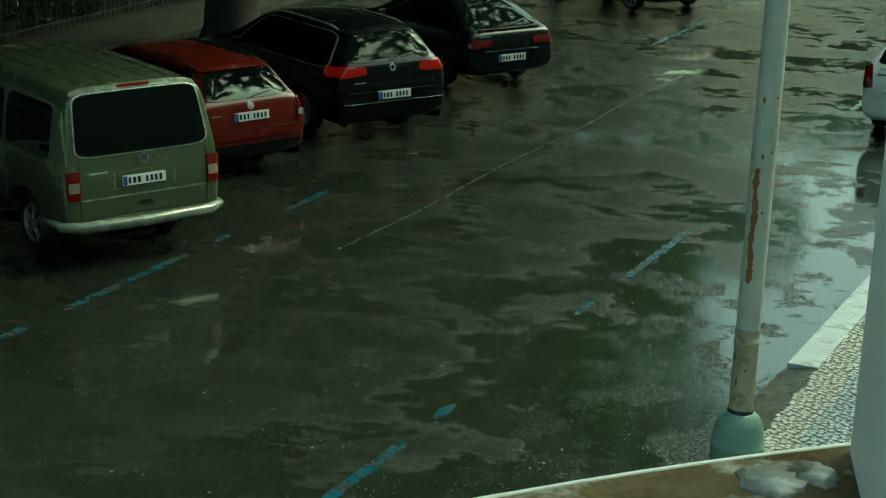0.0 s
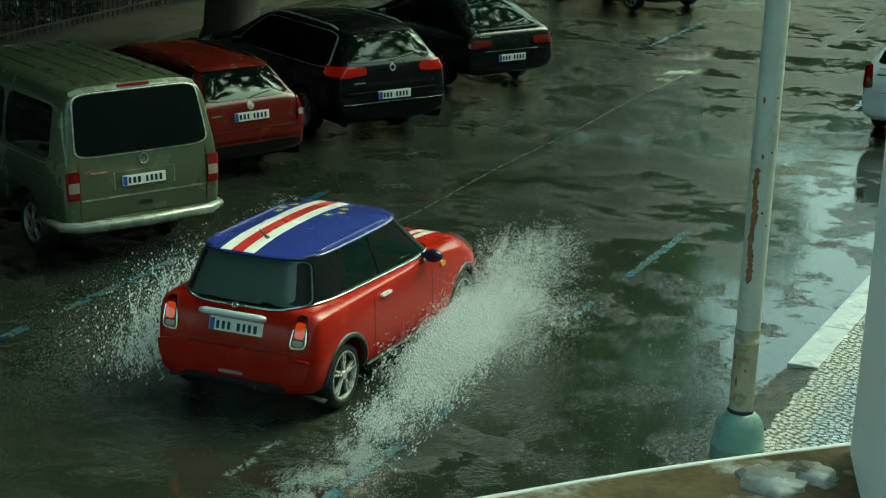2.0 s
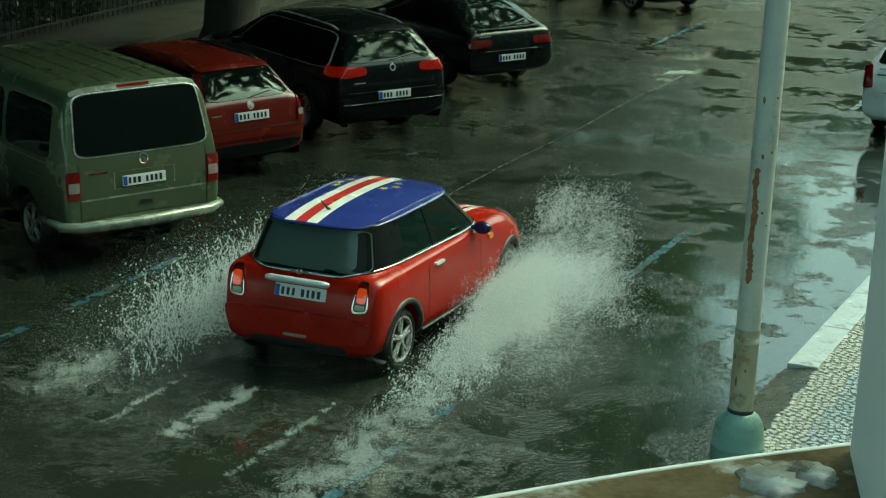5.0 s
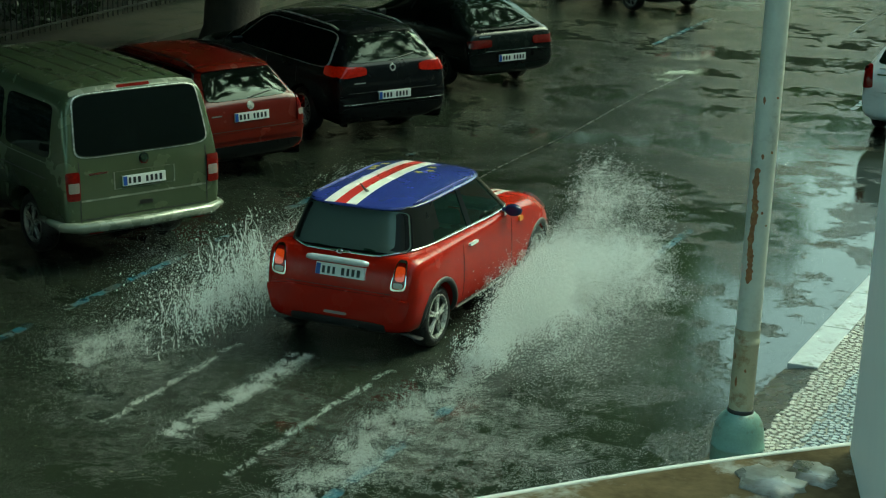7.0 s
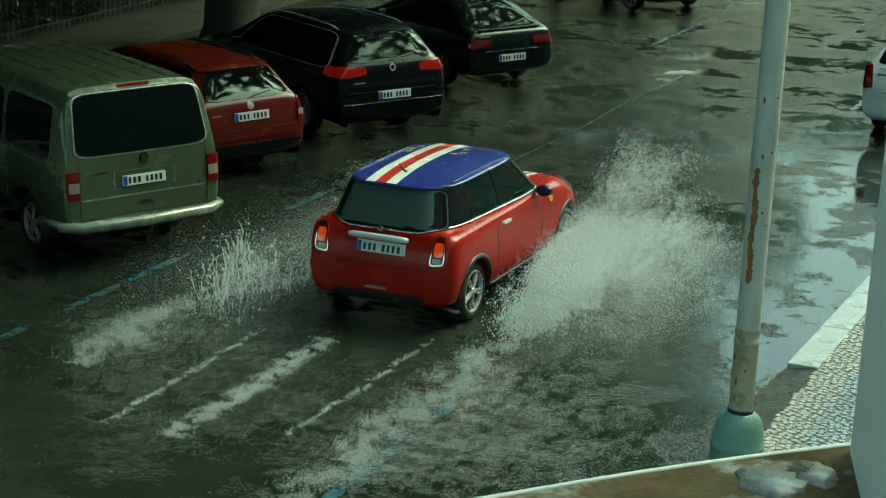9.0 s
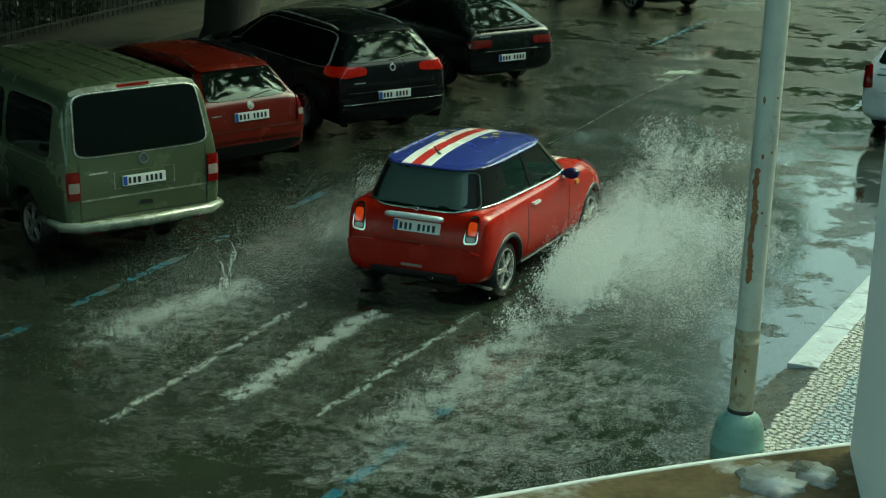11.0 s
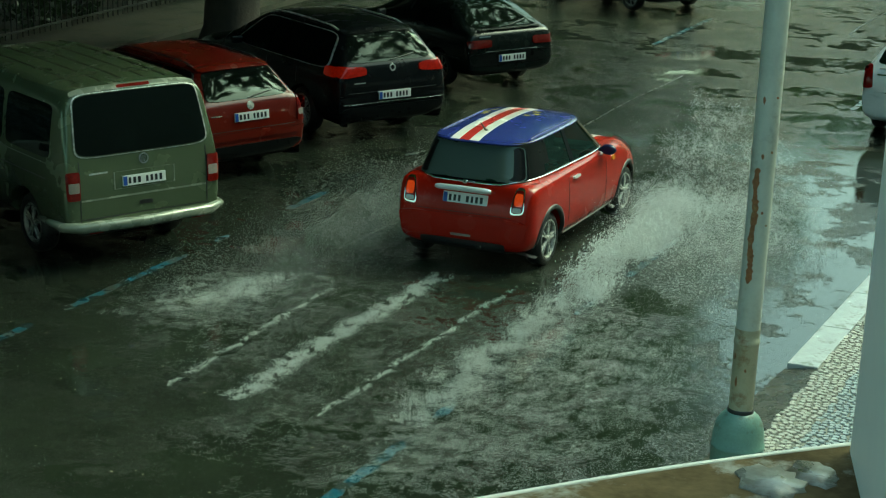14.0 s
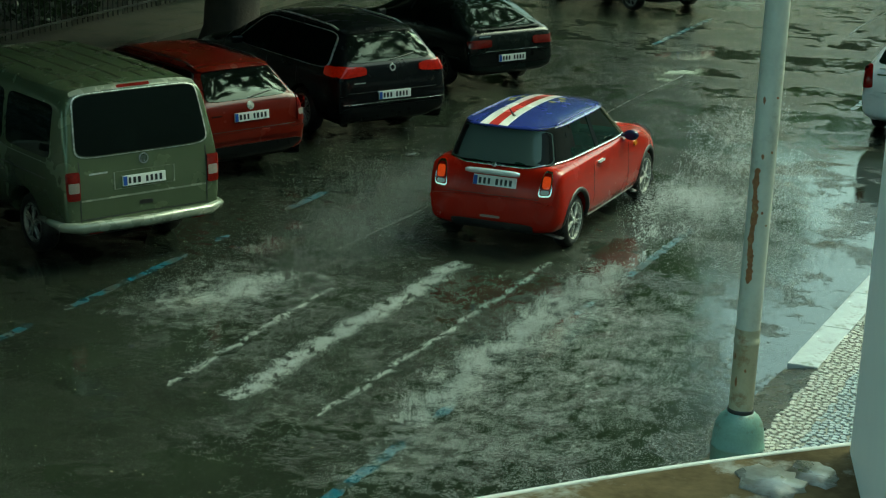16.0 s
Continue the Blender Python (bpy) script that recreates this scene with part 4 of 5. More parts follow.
    for x, y in ((-0.43, 1.00), (-0.46, 1.14), (-0.43, 1.30), (0.09, 1.00), (0.16, 1.13), (0.10, 1.30)):
        stick("star", rb, M_STAR, e, "top", rect(x - 0.05, y - 0.05, x + 0.05, y + 0.05), 2, 0.002, 0.001, 2, 10, "yellow star", star=True)
    for s in (-1, 1):
        pts = [(s * (0.525 + 0.015 * i / 10), 0.0 + 1.30 * i / 10, (rb.ray_cast(Vector((s * (0.525 + 0.015 * i / 10), 1.30 * i / 10, 4)), Vector((0, 0, -1)))[0] or Vector((0, 0, 1.39))).z + 0.004) for i in range(11)]
        link_mesh("roof_rail", *tube(pts, 0.010, 8), M_BLUE, e, "slim roof rail")
    # belt line
    loop = super_loop(0.968, -0.42, 1.95, 0.682, 0.778, 5.5, 72, 0.05, 0.12)
    ring, rfs = [], []
    k = len(loop)
    for x, y, z in loop:
        for dx, dz in ((0.0, -0.014), (0.014, 0.0), (0.0, 0.014), (-0.012, 0.0)):
            d = Vector((x, y - 0.7, 0)).normalized()
            h = bv.ray_cast(Vector((x, y, 3)), Vector((0, 0, -1)))[0]
            zz = (h.z if h else z) + 0.010
            ring.append((x + d.x * dx, y + d.y * dx, min(max(zz, 0.955), 1.0) + dz))
    for i in range(k):
        for q in range(4):
            rfs.append((4 * i + q, 4 * ((i + 1) % k) + q, 4 * ((i + 1) % k) + (q + 1) % 4, 4 * i + (q + 1) % 4))
    link_mesh("belt_strip", ring, rfs, M_CHROME, e, "chrome belt strip")
    # tail
    bar = [(-0.325 + 0.65 * i / 12, -0.548 - 0.02 * math.sin(math.pi * i / 12), 0.892 + 0.008 * math.sin(math.pi * i / 12)) for i in range(13)]
    link_mesh("tailgate_handle", *tube(bar, [0.022] + [0.032] * 11 + [0.022], 10), M_CHROME_LIT, e, "chrome tailgate handle bar")
    number_plate(bv, e, 0.02, 0.780, 9, lift=0.014)
    bm = bmesh.new()
    for s in (-1, 1):
        box(bm, s * 0.06, -0.492, 0.968, 0.08, 0.03, 0.02, 0.005)
    box(bm, 0, -0.497, 0.968, 0.06, 0.04, 0.05, 0.014)
    part("badge", bm, M_CHROME, e, "small winged chrome badge")
    for s in (-1, 1):
        pts = [(0.555, 0.675), (0.705, 0.69), (0.69, 0.925), (0.60, 0.93)]
        pts = pts if s > 0 else [(-b, c) for b, c in (pts[1], pts[0], pts[3], pts[2])]
        l = stick("tail_lamp", bv, M_LAMP_RED, e, "rear", pts, 4.5, 0.004, 0.018, 5, 36, "upright tail lamp in a chrome frame")
        pts2 = [((a - s * 0.635) * 1.12 + s * 0.635, (b - 0.80) * 1.1 + 0.80) for a, b in pts]
        stick("lamp_frame", bv, M_CHROME, l, "rear", pts2, 4.5, 0.003, 0.02, 2, 36, "chrome lamp frame", hollow=0.87)
        tb = tree_of(l)
        q = rect(0.595, 0.765, 0.690, 0.90) if s > 0 else rect(-0.690, 0.765, -0.595, 0.90)
        stick("lit_lens", tb, M_LAMP_GLOW, l, "rear", q, 4, 0.001, 0.003, 3, 24, "glowing red lens")
        q = rect(0.585, 0.700, 0.68, 0.75) if s > 0 else rect(-0.68, 0.700, -0.585, 0.75)
        stick("lower_lens", tb, M_LAMP_CLEAR, l, "rear", q, 4, 0.001, 0.003, 3, 24, "clear lower lens")
    bump = stick("bumper", bv, M_RED, e, "rear", [(-0.70, 0.365), (0.70, 0.365), (0.76, 0.605), (-0.76, 0.605)], 6, 0.0, 0.040, 7, 56, "red bumper with a ledge along its top")
    stick("tailgate_seam", bv, M_PLASTIC, e, "rear", rect(-0.56, 0.625, 0.56, 0.632), 12, 0.0, 0.002, 2, 40)
    stick("lower_valance", bv, M_PLASTIC, e, "rear", rect(-0.50, 0.24, 0.50, 0.33), 8, 0.0, 0.01, 3, 36, "black lower valance, blacked for the shade below the bumper")
    stick("fog_lamp", tree_of(bump), M_LAMP_CLEAR, e, "rear", rect(-0.12, 0.378, 0.12, 0.405), 6, 0.0, 0.008, 2, 24, "pale fog lamp strip")
    ex = link_mesh("exhaust", *lathe([(0.018, 0.0), (0.026, 0.0), (0.026, -0.12), (0.0, -0.12)], 18), M_CHROME, e, "exhaust tip")
    ex.matrix_basis = pose(0.20, -0.56, 0.27, 90, 0, 0)
    # sides
    for s in (-1, 1):
        side = "right" if s > 0 else "left"
        q = rect(0.62, 0.845, 0.80, 0.875) if s > 0 else rect(-0.80, 0.845, -0.62, 0.875)
        stick("door_handle", bv, M_CHROME_LIT, e, side, q, 4, 0.006, 0.022, 3, 24, "chrome door handle")
        for yy in (0.50, 1.68):
            q = rect(yy - 0.004, 0.30, yy + 0.004, 0.93) if s > 0 else rect(-yy - 0.004, 0.30, -yy + 0.004, 0.93)
            stick("door_seam", bv, M_PLASTIC, e, side, q, 12, -0.001, 0.003, 2, 30)
        q = rect(0.45, 0.20, 2.05, 0.27) if s > 0 else rect(-2.05, 0.20, -0.45, 0.27)
        stick("sill_trim", bv, M_PLASTIC, e, side, q, 12, 0.002, 0.012, 3, 40, "black sill trim")
        q = rect(1.86, 0.80, 1.96, 0.86) if s > 0 else rect(-1.96, 0.80, -1.86, 0.86)
        stick("side_repeater", bv, M_LAMP_AMBER, e, side, q, 3, 0.004, 0.014, 3, 20, "amber side repeater")
        for yy in (0, 2.467):
            vs, fs = [], []
            n = 26
            for i in range(n + 1):
                a = radians(-22 + 224 * i / n)
                for rr, dx in ((0.335, -0.03), (0.335, 0.012), (0.352, 0.016), (0.385, 0.008), (0.39, -0.03)):
                    yv, zv = yy + rr * math.cos(a), 0.305 + rr * math.sin(a)
                    h = bv.ray_cast(Vector((s * 3, yy + 0.40 * math.cos(a), 0.305 + 0.40 * math.sin(a))), Vector((-s, 0, 0)))[0]
                    xv = (abs(h.x) if h else 0.78)
                    vs.append((s * (xv + dx), yv, zv))
            for i in range(n):
                for q in range(4):
                    fs.append((5 * i + q, 5 * i + q + 1, 5 * i + q + 6, 5 * i + q + 5))
            link_mesh("wheel_arch", vs, fs, M_PLASTIC, e, "black wheel arch trim")
        bm = bmesh.new()
        bmesh.ops.create_uvsphere(bm, u_segments=20, v_segments=12, radius=1.0)
        bmesh.ops.scale(bm, vec=(0.095, 0.07, 0.062), verts=bm.verts)
        for v in bm.verts:
            v.co.y = max(v.co.y, -0.045)
        bmesh.ops.translate(bm, vec=(s * 0.895, 1.56, 1.0), verts=bm.verts)
        box(bm, s * 0.80, 1.60, 0.985, 0.08, 0.06, 0.04, 0.01)
        part("door_mirror", bm, M_MIRROR_CAP, e, "dark blue rounded door mirror", True)
    # bonnet stripes and headlights
    for s in (-1, 1):
        for a, b in ((0.24, 0.31), (0.36, 0.43)):
            x0, x1 = (a, b) if s > 0 else (-b, -a)
            stick("bonnet_stripe", bv, M_STRIPE, e, "top", [(x0, 2.12), (x1, 2.12), (x1 * 0.92, 2.86), (x0 * 0.92, 2.86)], 30, 0.002, 0.001, 4, 48, "white bonnet stripe")
        stick("headlight", bv, M_LAMP_CLEAR, e, "top", rect(s * 0.60 - 0.11, 2.70, s * 0.60 + 0.11, 2.93), 2.2, 0.004, 0.02, 5, 32, "round clear headlight")
    stick("bonnet_scoop", bv, M_PLASTIC, e, "top", rect(-0.14, 2.42, 0.14, 2.48), 5, 0.0, 0.02, 3, 24, "black bonnet scoop")
    ant = link_mesh("antenna", *tube([(-0.02, 0.10, 1.41), (-0.02, 0.05, 1.44), (-0.02, -0.06, 1.53)], [0.018, 0.012, 0.004], 8), M_PLASTIC, e, "short black roof antenna")
    # seats inside
    for x in (-0.36, 0.36):
        bm = bmesh.new()
        box(bm, x, 0.98, 0.85, 0.46, 0.13, 0.55, 0.05, Matrix.Translation((0, 0.98, 0.6)) @ Matrix.Rotation(radians(10), 4, "X") @ Matrix.Translation((0, -0.98, -0.6)))
        box(bm, x, 0.86, 1.20, 0.26, 0.09, 0.17, 0.04)
        part("front_seat", bm, M_SEAT, e, "dark cloth front seat")
    bm = bmesh.new()
    box(bm, 0, -0.02, 0.98, 1.1, 0.12, 0.16, 0.04)
    part("rear_bench", bm, M_SEAT, e, "dark rear bench")
    bm = bmesh.new()
    box(bm, 0, 1.62, 1.0, 1.3, 0.3, 0.06, 0.03)
    part("dashboard", bm, M_PLASTIC, e)
    boxed("underbody", (0, 1.2, 0.27), (1.05, 3.2, 0.18), M_PLASTIC, e, 0.03)
    wh = []
    for s in (-1, 1):
        for y in (0, 2.467):
            wh.append((wheel(e, s * 0.80, y, 0.30, 0.218, 5, 0.19, True), s * 0.75, y))
    return e, wh


CAR, CAR_WHEELS = city_car()


# ---------------------------------------------------------------- trees, fence, hedge
def leaf_cloud(name, blobs, count, size, material, parent, label, seed):
    """Many small leaf blades spread through uneven clumps."""
    rs = np.random.RandomState(seed)
    blobs = np.array(blobs)
    pick = rs.randint(0, len(blobs), count)
    d = rs.normal(size=(count, 3))
    d /= np.linalg.norm(d, axis=1)[:, None]
    rad = blobs[pick, 3] * (0.55 + 0.5 * rs.rand(count) ** 0.5)
    c = blobs[pick, :3] + d * rad[:, None] * np.array([1, 1, 0.75])
    u = rs.normal(size=(count, 3))
    u /= np.linalg.norm(u, axis=1)[:, None]
    v = np.cross(u, rs.normal(size=(count, 3)))
    v /= np.linalg.norm(v, axis=1)[:, None]
    s = size * (0.6 + 0.8 * rs.rand(count))[:, None]
    quad = np.stack([c - u * s, c + v * s * 0.55, c + u * s, c - v * s * 0.55], 1).reshape(-1, 3)
    f = np.arange(count * 4).reshape(-1, 4)
    return link_mesh(name, quad.tolist(), f.tolist(), material, parent, label, False)


def street_tree(x, y, seed, r0=0.47, k=1.0, leaves=22000, rise=0.0, label="large old street tree with dark wet trunk and dense crown", group="street trees"):
    rnd = random.Random(seed)
    e = new("tree")
    e.location = (x, y, 0.0)
    tagged(e, label, "tree", group)
    pts = [(0, 0, 0.0), (0, 0, 0.3), (0.03, 0.02, 1.2), (0.1, -0.05, 3.0), (0.05, 0.1, 5.0), (0.1, 0.1, 8.0), (0.0, 0.2, 11.0 + rise)]
    pts = [(a * k, b * k, c * k) for a, b, c in pts]
    vs, fs = tube(pts, [r0 * 1.35, r0 * 1.08, r0, r0 * 0.9, r0 * 0.7, r0 * 0.45, r0 * 0.15], 20)
    vs = [Vector((v[0] * (1 + 0.07 * math.sin(7 * math.atan2(v[1], v[0]) + v[2])), v[1] * (1 + 0.07 * math.sin(5 * math.atan2(v[1], v[0]))), v[2])) for v in vs]
    link_mesh("trunk", vs, fs, M_BARK, e, "thick dark wet trunk")
    blobs = []
    for i in range(11):
        a = 2 * math.pi * i / 11 + rnd.random()
        L = (4.0 + 4.5 * rnd.random()) * k
        z0 = (4.0 + 4.0 * rnd.random()) * k + rise
        tip = (L * math.cos(a), L * math.sin(a), z0 + (1.2 + 2.4 * rnd.random()) * k)
        mid = (tip[0] * 0.5, tip[1] * 0.5, (z0 + tip[2]) / 2 + 0.4)
        link_mesh("limb", *tube([(0.05, 0.05, z0 - 0.4), mid, tip], [0.16, 0.10, 0.03], 8), M_BARK, e)
        blobs.append((*tip, (1.7 + rnd.random()) * k))
        blobs.append((mid[0] * 1.2, mid[1] * 1.2, mid[2] + 1.2 * k, (1.4 + 0.7 * rnd.random()) * k))
    for i in range(60):
        a = rnd.random() * 6.28
        q = 10.4 * rnd.random() ** 0.6
        blobs.append((q * math.cos(a) * k, q * math.sin(a) * k, rise + (6.6 + 5.5 * rnd.random() * (1 - 0.4 * q / 10.4)) * k, (1.8 + rnd.random()) * k))
    leaf_cloud("crown", blobs, leaves, 0.27 * k, M_LEAF, e, "dense dark green crown", seed)
    return e


TREE = street_tree(-17.95, 29.4, 11, leaves=32000, rise=2.2)
# copies out of view, several added only to block light and dim road reflections
for tx, ty, turn in ((-18.1, 18.5, 40), (-26.0, 45.0, 110), (-25.5, 53.5, 160), (-18.0, 8.0, 250), (-17.8, -3.0, 120), (-27.0, 12.0, 200), (-27.5, 28.0, 330)):
    copy_thing(TREE, pose(tx, ty, 0.0, 0, 0, turn))
PARK_TREE = street_tree(-29.0, 24.0, 12, 0.35, 0.68, 24000, 0.0, "low dense park tree with leaves close to the ground", "park trees")
for tx, ty, turn in ((-28.5, 14.5, 80), (-30.0, 32.5, 15), (-30.5, 41.0, 160), (-30.0, 50.0, 230), (-29.0, 59.0, 300), (-30.5, 69.0, 45), (-31.5, 80.0, 120),
                     (-22.0, 62.0, 40), (-14.0, 65.0, 150), (-6.0, 67.0, 300), (3.0, 69.0, 90)):
    copy_thing(PARK_TREE, pose(tx, ty, 0.0, 0, 0, turn))


def park_fence():
    e = new("park_fence")
    tagged(e, "dark iron railing with upright bars before a hedge", "fence")
    first = None
    for k in range(120):
        y = 14.0 + k * 0.16
        if first is None:
            bm = bmesh.new()
            box(bm, 0, 0, 0.65, 0.02, 0.02, 1.1, 0.003)
            first = part("fence_bar", bm, M_IRON, e)
            first.location = (-20.7, y, 0.1)
        else:
            o = new("fence_bar", first.data)
            o.parent = e
            o.location = (-20.7, y, 0.1)
    for z in (0.22, 1.18):
        boxed("fence_rail", (-20.7, 23.5, 0.1 + z), (0.03, 19.5, 0.04), M_IRON, e, 0.004)
    rs = random.Random(3)
    blobs = [(-22.6 + 1.2 * rs.random(), 12 + 24 * rs.random(), 0.4 + 2.4 * rs.random(), 0.6 + 0.5 * rs.random()) for _ in range(110)]
    hedge = leaf_cloud("hedge", blobs, 22000, 0.09, M_HEDGE, None, "", 5)
    tagged(hedge, "dark dense hedge behind the railing", "hedge", "", "stuff")


park_fence()


# ---------------------------------------------------------------- the window the view is taken from
def own_window():
    c, s = math.cos(radians(25)), math.sin(radians(25))

    def w(r, f, z):
        return (r * c - f * s, r * s + f * c, z)

    # outer sill: dark wet sheet with a pale rounded edge; r to the right of the view, f ahead
    top = 5.52
    edge = []
    for i in range(25):
        r = -0.5 + 1.0 * i / 24
        edge.append((r, max(0.80, 1.053 + 0.49 * (r - 0.034) - 0.35 * (r - 0.034) * abs(r - 0.034))))
    vs, fs = [], []
    n = len(edge)
    for r, f in edge:
        vs += [w(r, f, top), w(r, 0.35, top + 0.03), w(r, 0.35, top - 0.05), w(r, f, top - 0.012)]
    for i in range(n - 1):
        for q in range(4):
            fs.append((4 * i + q, 4 * i + (q + 1) % 4, 4 * i + 4 + (q + 1) % 4, 4 * i + 4 + q))
    fs.append((0, 1, 2, 3))
    fs.append((4 * n - 1, 4 * n - 2, 4 * n - 3, 4 * n - 4))
    sill = tagged(link_mesh("window_sill", vs, fs, M_SILL, None, "", False), "wet dark sheet-metal window sill with pale edge", "window sill", "", "structure")
    link_mesh("sill_edge", *tube([w(r, f + 0.003, top - 0.002) for r, f in edge], 0.0032, 8), M_SILL_EDGE, sill, "pale rolled sill edge")
    rnd = random.Random(15)
    for r0, f0, a, b in ((0.200, 1.078, 0.020, 0.026), (0.229, 1.092, 0.015, 0.022)):
        ring = []
        for i in range(22):
            t = 2 * math.pi * i / 22
            q = 0.82 + 0.36 * rnd.random()
            ring.append((r0 + a * q * math.cos(t), f0 + b * q * math.sin(t)))
        z = top + 0.03 * (1.13 - f0) / 0.77 + 0.0012
        vs = [w(r0, f0, z)] + [w(r0 + 0.96 * (r - r0), f0 + 0.96 * (f - f0), z) for r, f in ring] + [w(r, f, z - 0.0015) for r, f in ring]
        fs = [(0, 1 + i, 1 + (i + 1) % 22) for i in range(22)] + [(1 + i, 23 + i, 23 + (i + 1) % 22, 1 + (i + 1) % 22) for i in range(22)]
        link_mesh("rain_film", vs, fs, M_FILM, sill, "puddle of rain on the sill, coloured pale for sky glare")
    jamb_vs = []
    for z, lean in ((top - 0.3, -0.010), (top + 1.6, 0.053)):
        for r, f in ((0.2593, 1.1358), (0.50, 1.25), (0.62, 1.0), (0.62, 0.80), (0.236, 0.95)):
            jamb_vs.append(w(r + lean, f, z))
    jf = [(i, (i + 1) % 5, 5 + (i + 1) % 5, 5 + i) for i in range(5)] + [(4, 3, 2, 1, 0), (5, 6, 7, 8, 9)]
    tagged(link_mesh("window_jamb", jamb_vs, jf, M_JAMB, None, "", False), "white-painted window jamb beside the sill", "window jamb", "", "structure")
    bm = bmesh.new()
    m = pose(0, 0, 0, 0, 0, 25)
    box(bm, 5.5, -2.5, 7.0, 16, 0.4, 14.0, 0, m)
    tagged(part("wall_house", bm, M_PLASTER, None), "grey plaster house wall behind the window", "wall", "", "structure")
    bm = bmesh.new()
    box(bm, 3.6, 30, 6.5, 0.5, 110, 13.0)
    tagged(part("wall_street", bm, M_PLASTER, None), "grey plaster house fronts along the pavement", "wall", "", "structure")


own_window()


def litter():
    """Wet leaf bits and pale specks strewn over the asphalt."""
    rs = np.random.RandomState(77)
    n = 2600
    c = np.stack([-18.5 + 13.5 * rs.rand(n) ** 1.4, 11 + 26 * rs.rand(n), np.full(n, 0.006)], 1)
    a = rs.rand(n) * 6.28
    s = 0.005 + 0.012 * rs.rand(n) ** 3
    u = np.stack([np.cos(a), np.sin(a), 0.15 * rs.normal(size=n)], 1) * s[:, None]
    v = np.stack([-np.sin(a), np.cos(a), 0.15 * rs.normal(size=n)], 1) * s[:, None] * 0.6
    q = np.stack([c - u, c + v, c + u, c - v], 1).reshape(-1, 3)
    o = link_mesh("leaf_litter", q.tolist(), np.arange(n * 4).reshape(-1, 4).tolist(), M_LITTER, None, "", False)
    tagged(o, "small pale leaf bits strewn over wet asphalt", "leaf litter", "", "stuff")
    n = 46000
    c = np.stack([-16.0 + 11.7 * rs.rand(n), 11 + 30 * rs.rand(n) ** 1.3, np.full(n, 0.006)], 1)
    c[:9000, 0] = -4.35 - 1.5 * rs.rand(9000) ** 1.5
    c[:9000, 1] = 12 + 15 * rs.rand(9000)
    a = rs.rand(n) * 6.28
    s = (0.0024 + 0.003 * rs.rand(n) ** 2)[:, None]
    u = np.stack([np.cos(a), np.sin(a), 0.6 * rs.normal(size=n)], 1) * s
    v = np.stack([-np.sin(a), np.cos(a), 0.6 * rs.normal(size=n)], 1) * s
    q = np.stack([c - u, c + v, c + u], 1).reshape(-1, 3)
    o = link_mesh("rain_splashes", q.tolist(), np.arange(n * 3).reshape(-1, 3).tolist(), M_RAINDROP, None, "", False)
    tagged(o, "tiny splashes of rain all over the road", "rain splashes", "", "stuff")


litter()


# ---------------------------------------------------------------- splash water
CAR_Y = [(0.0, 4.90), (0.2, 6.50), (0.4, 7.98), (0.5, 8.70), (0.6, 9.80), (0.7, 10.59), (0.8, 11.49), (0.9, 12.13), (1.0, 12.66), (1.1, 13.29), (1.15, 13.46), (1.2, 13.58), (1.3, 13.705), (1.5, 13.79), (2.0, 13.976), (2.5, 14.151), (3.0, 14.326), (3.5, 14.513),
         (4.0, 14.707), (4.5, 14.90), (5.0, 15.095), (5.5, 15.295), (6.0, 15.49), (6.5, 15.68), (7.0, 15.865), (7.5, 16.06), (8.0, 16.265), (8.5, 16.50), (9.0, 16.765), (9.5, 17.0), (10.0, 17.215), (10.5, 17.42),
         (11.0, 17.63), (11.5, 17.835), (12.0, 18.045), (12.5, 18.265), (13.0, 18.485), (13.5, 18.702), (14.0, 18.925), (14.5, 19.14), (15.0, 19.352), (15.5, 19.57), (16.0, 19.786)]
CAR_SPEED = 7.0


def car_y(t):
    for (a, p), (b, q) in zip(CAR_Y, CAR_Y[1:]):
        if t <= b:
            return p + (q - p) * (t - a) / (b - a)
    return CAR_Y[-1][1] + (t - 16.0) * 0.43


def when(y):
    """The clip's time at which the car stands at y; the film slows down, so water keeps pace with the car's way."""
    for (a, p), (b, q) in zip(CAR_Y, CAR_Y[1:]):
        if y <= q:
            return a + (b - a) * (y - p) / (q - p)
    return 16.0 + (y - CAR_Y[-1][1]) / 0.43


def spray_mat(name, base, clear):
    m = bpy.data.materials.new(name)
    m.use_nodes = True
    nt = m.node_tree
    n, ln = nt.nodes, nt.links
    n.remove(n["Principled BSDF"])
    df, tl, gl = n.new("ShaderNodeBsdfDiffuse"), n.new("ShaderNodeBsdfTranslucent"), n.new("ShaderNodeBsdfTransparent")
    df.inputs[0].default_value = tl.inputs[0].default_value = (*base, 1)
    m1, m2 = n.new("ShaderNodeMixShader"), n.new("ShaderNodeMixShader")
    m1.inputs[0].default_value = 0.5
    ln.new(df.outputs[0], m1.inputs[1])
    ln.new(tl.outputs[0], m1.inputs[2])
    m2.inputs[0].default_value = clear
    ln.new(m1.outputs[0], m2.inputs[1])
    ln.new(gl.outputs[0], m2.inputs[2])
    ln.new(m2.outputs[0], n["Material Output"].inputs[0])
    return m


M_MIST = spray_mat("fine_water_mist", (0.82, 0.85, 0.86), 0.0)
M_DROPS = spray_mat("water_drops", (0.84, 0.87, 0.88), 0.0)
M_FROTH = spray_mat("white_froth", (0.74, 0.77, 0.77), 0.0)

TETRA = np.array([(1, 0, -0.5), (-0.5, 0.87, -0.5), (-0.5, -0.87, -0.5), (0, 0, 1.1)])
TETRA_F = np.array([(0, 2, 1), (0, 1, 3), (1, 2, 3), (2, 0, 3)])
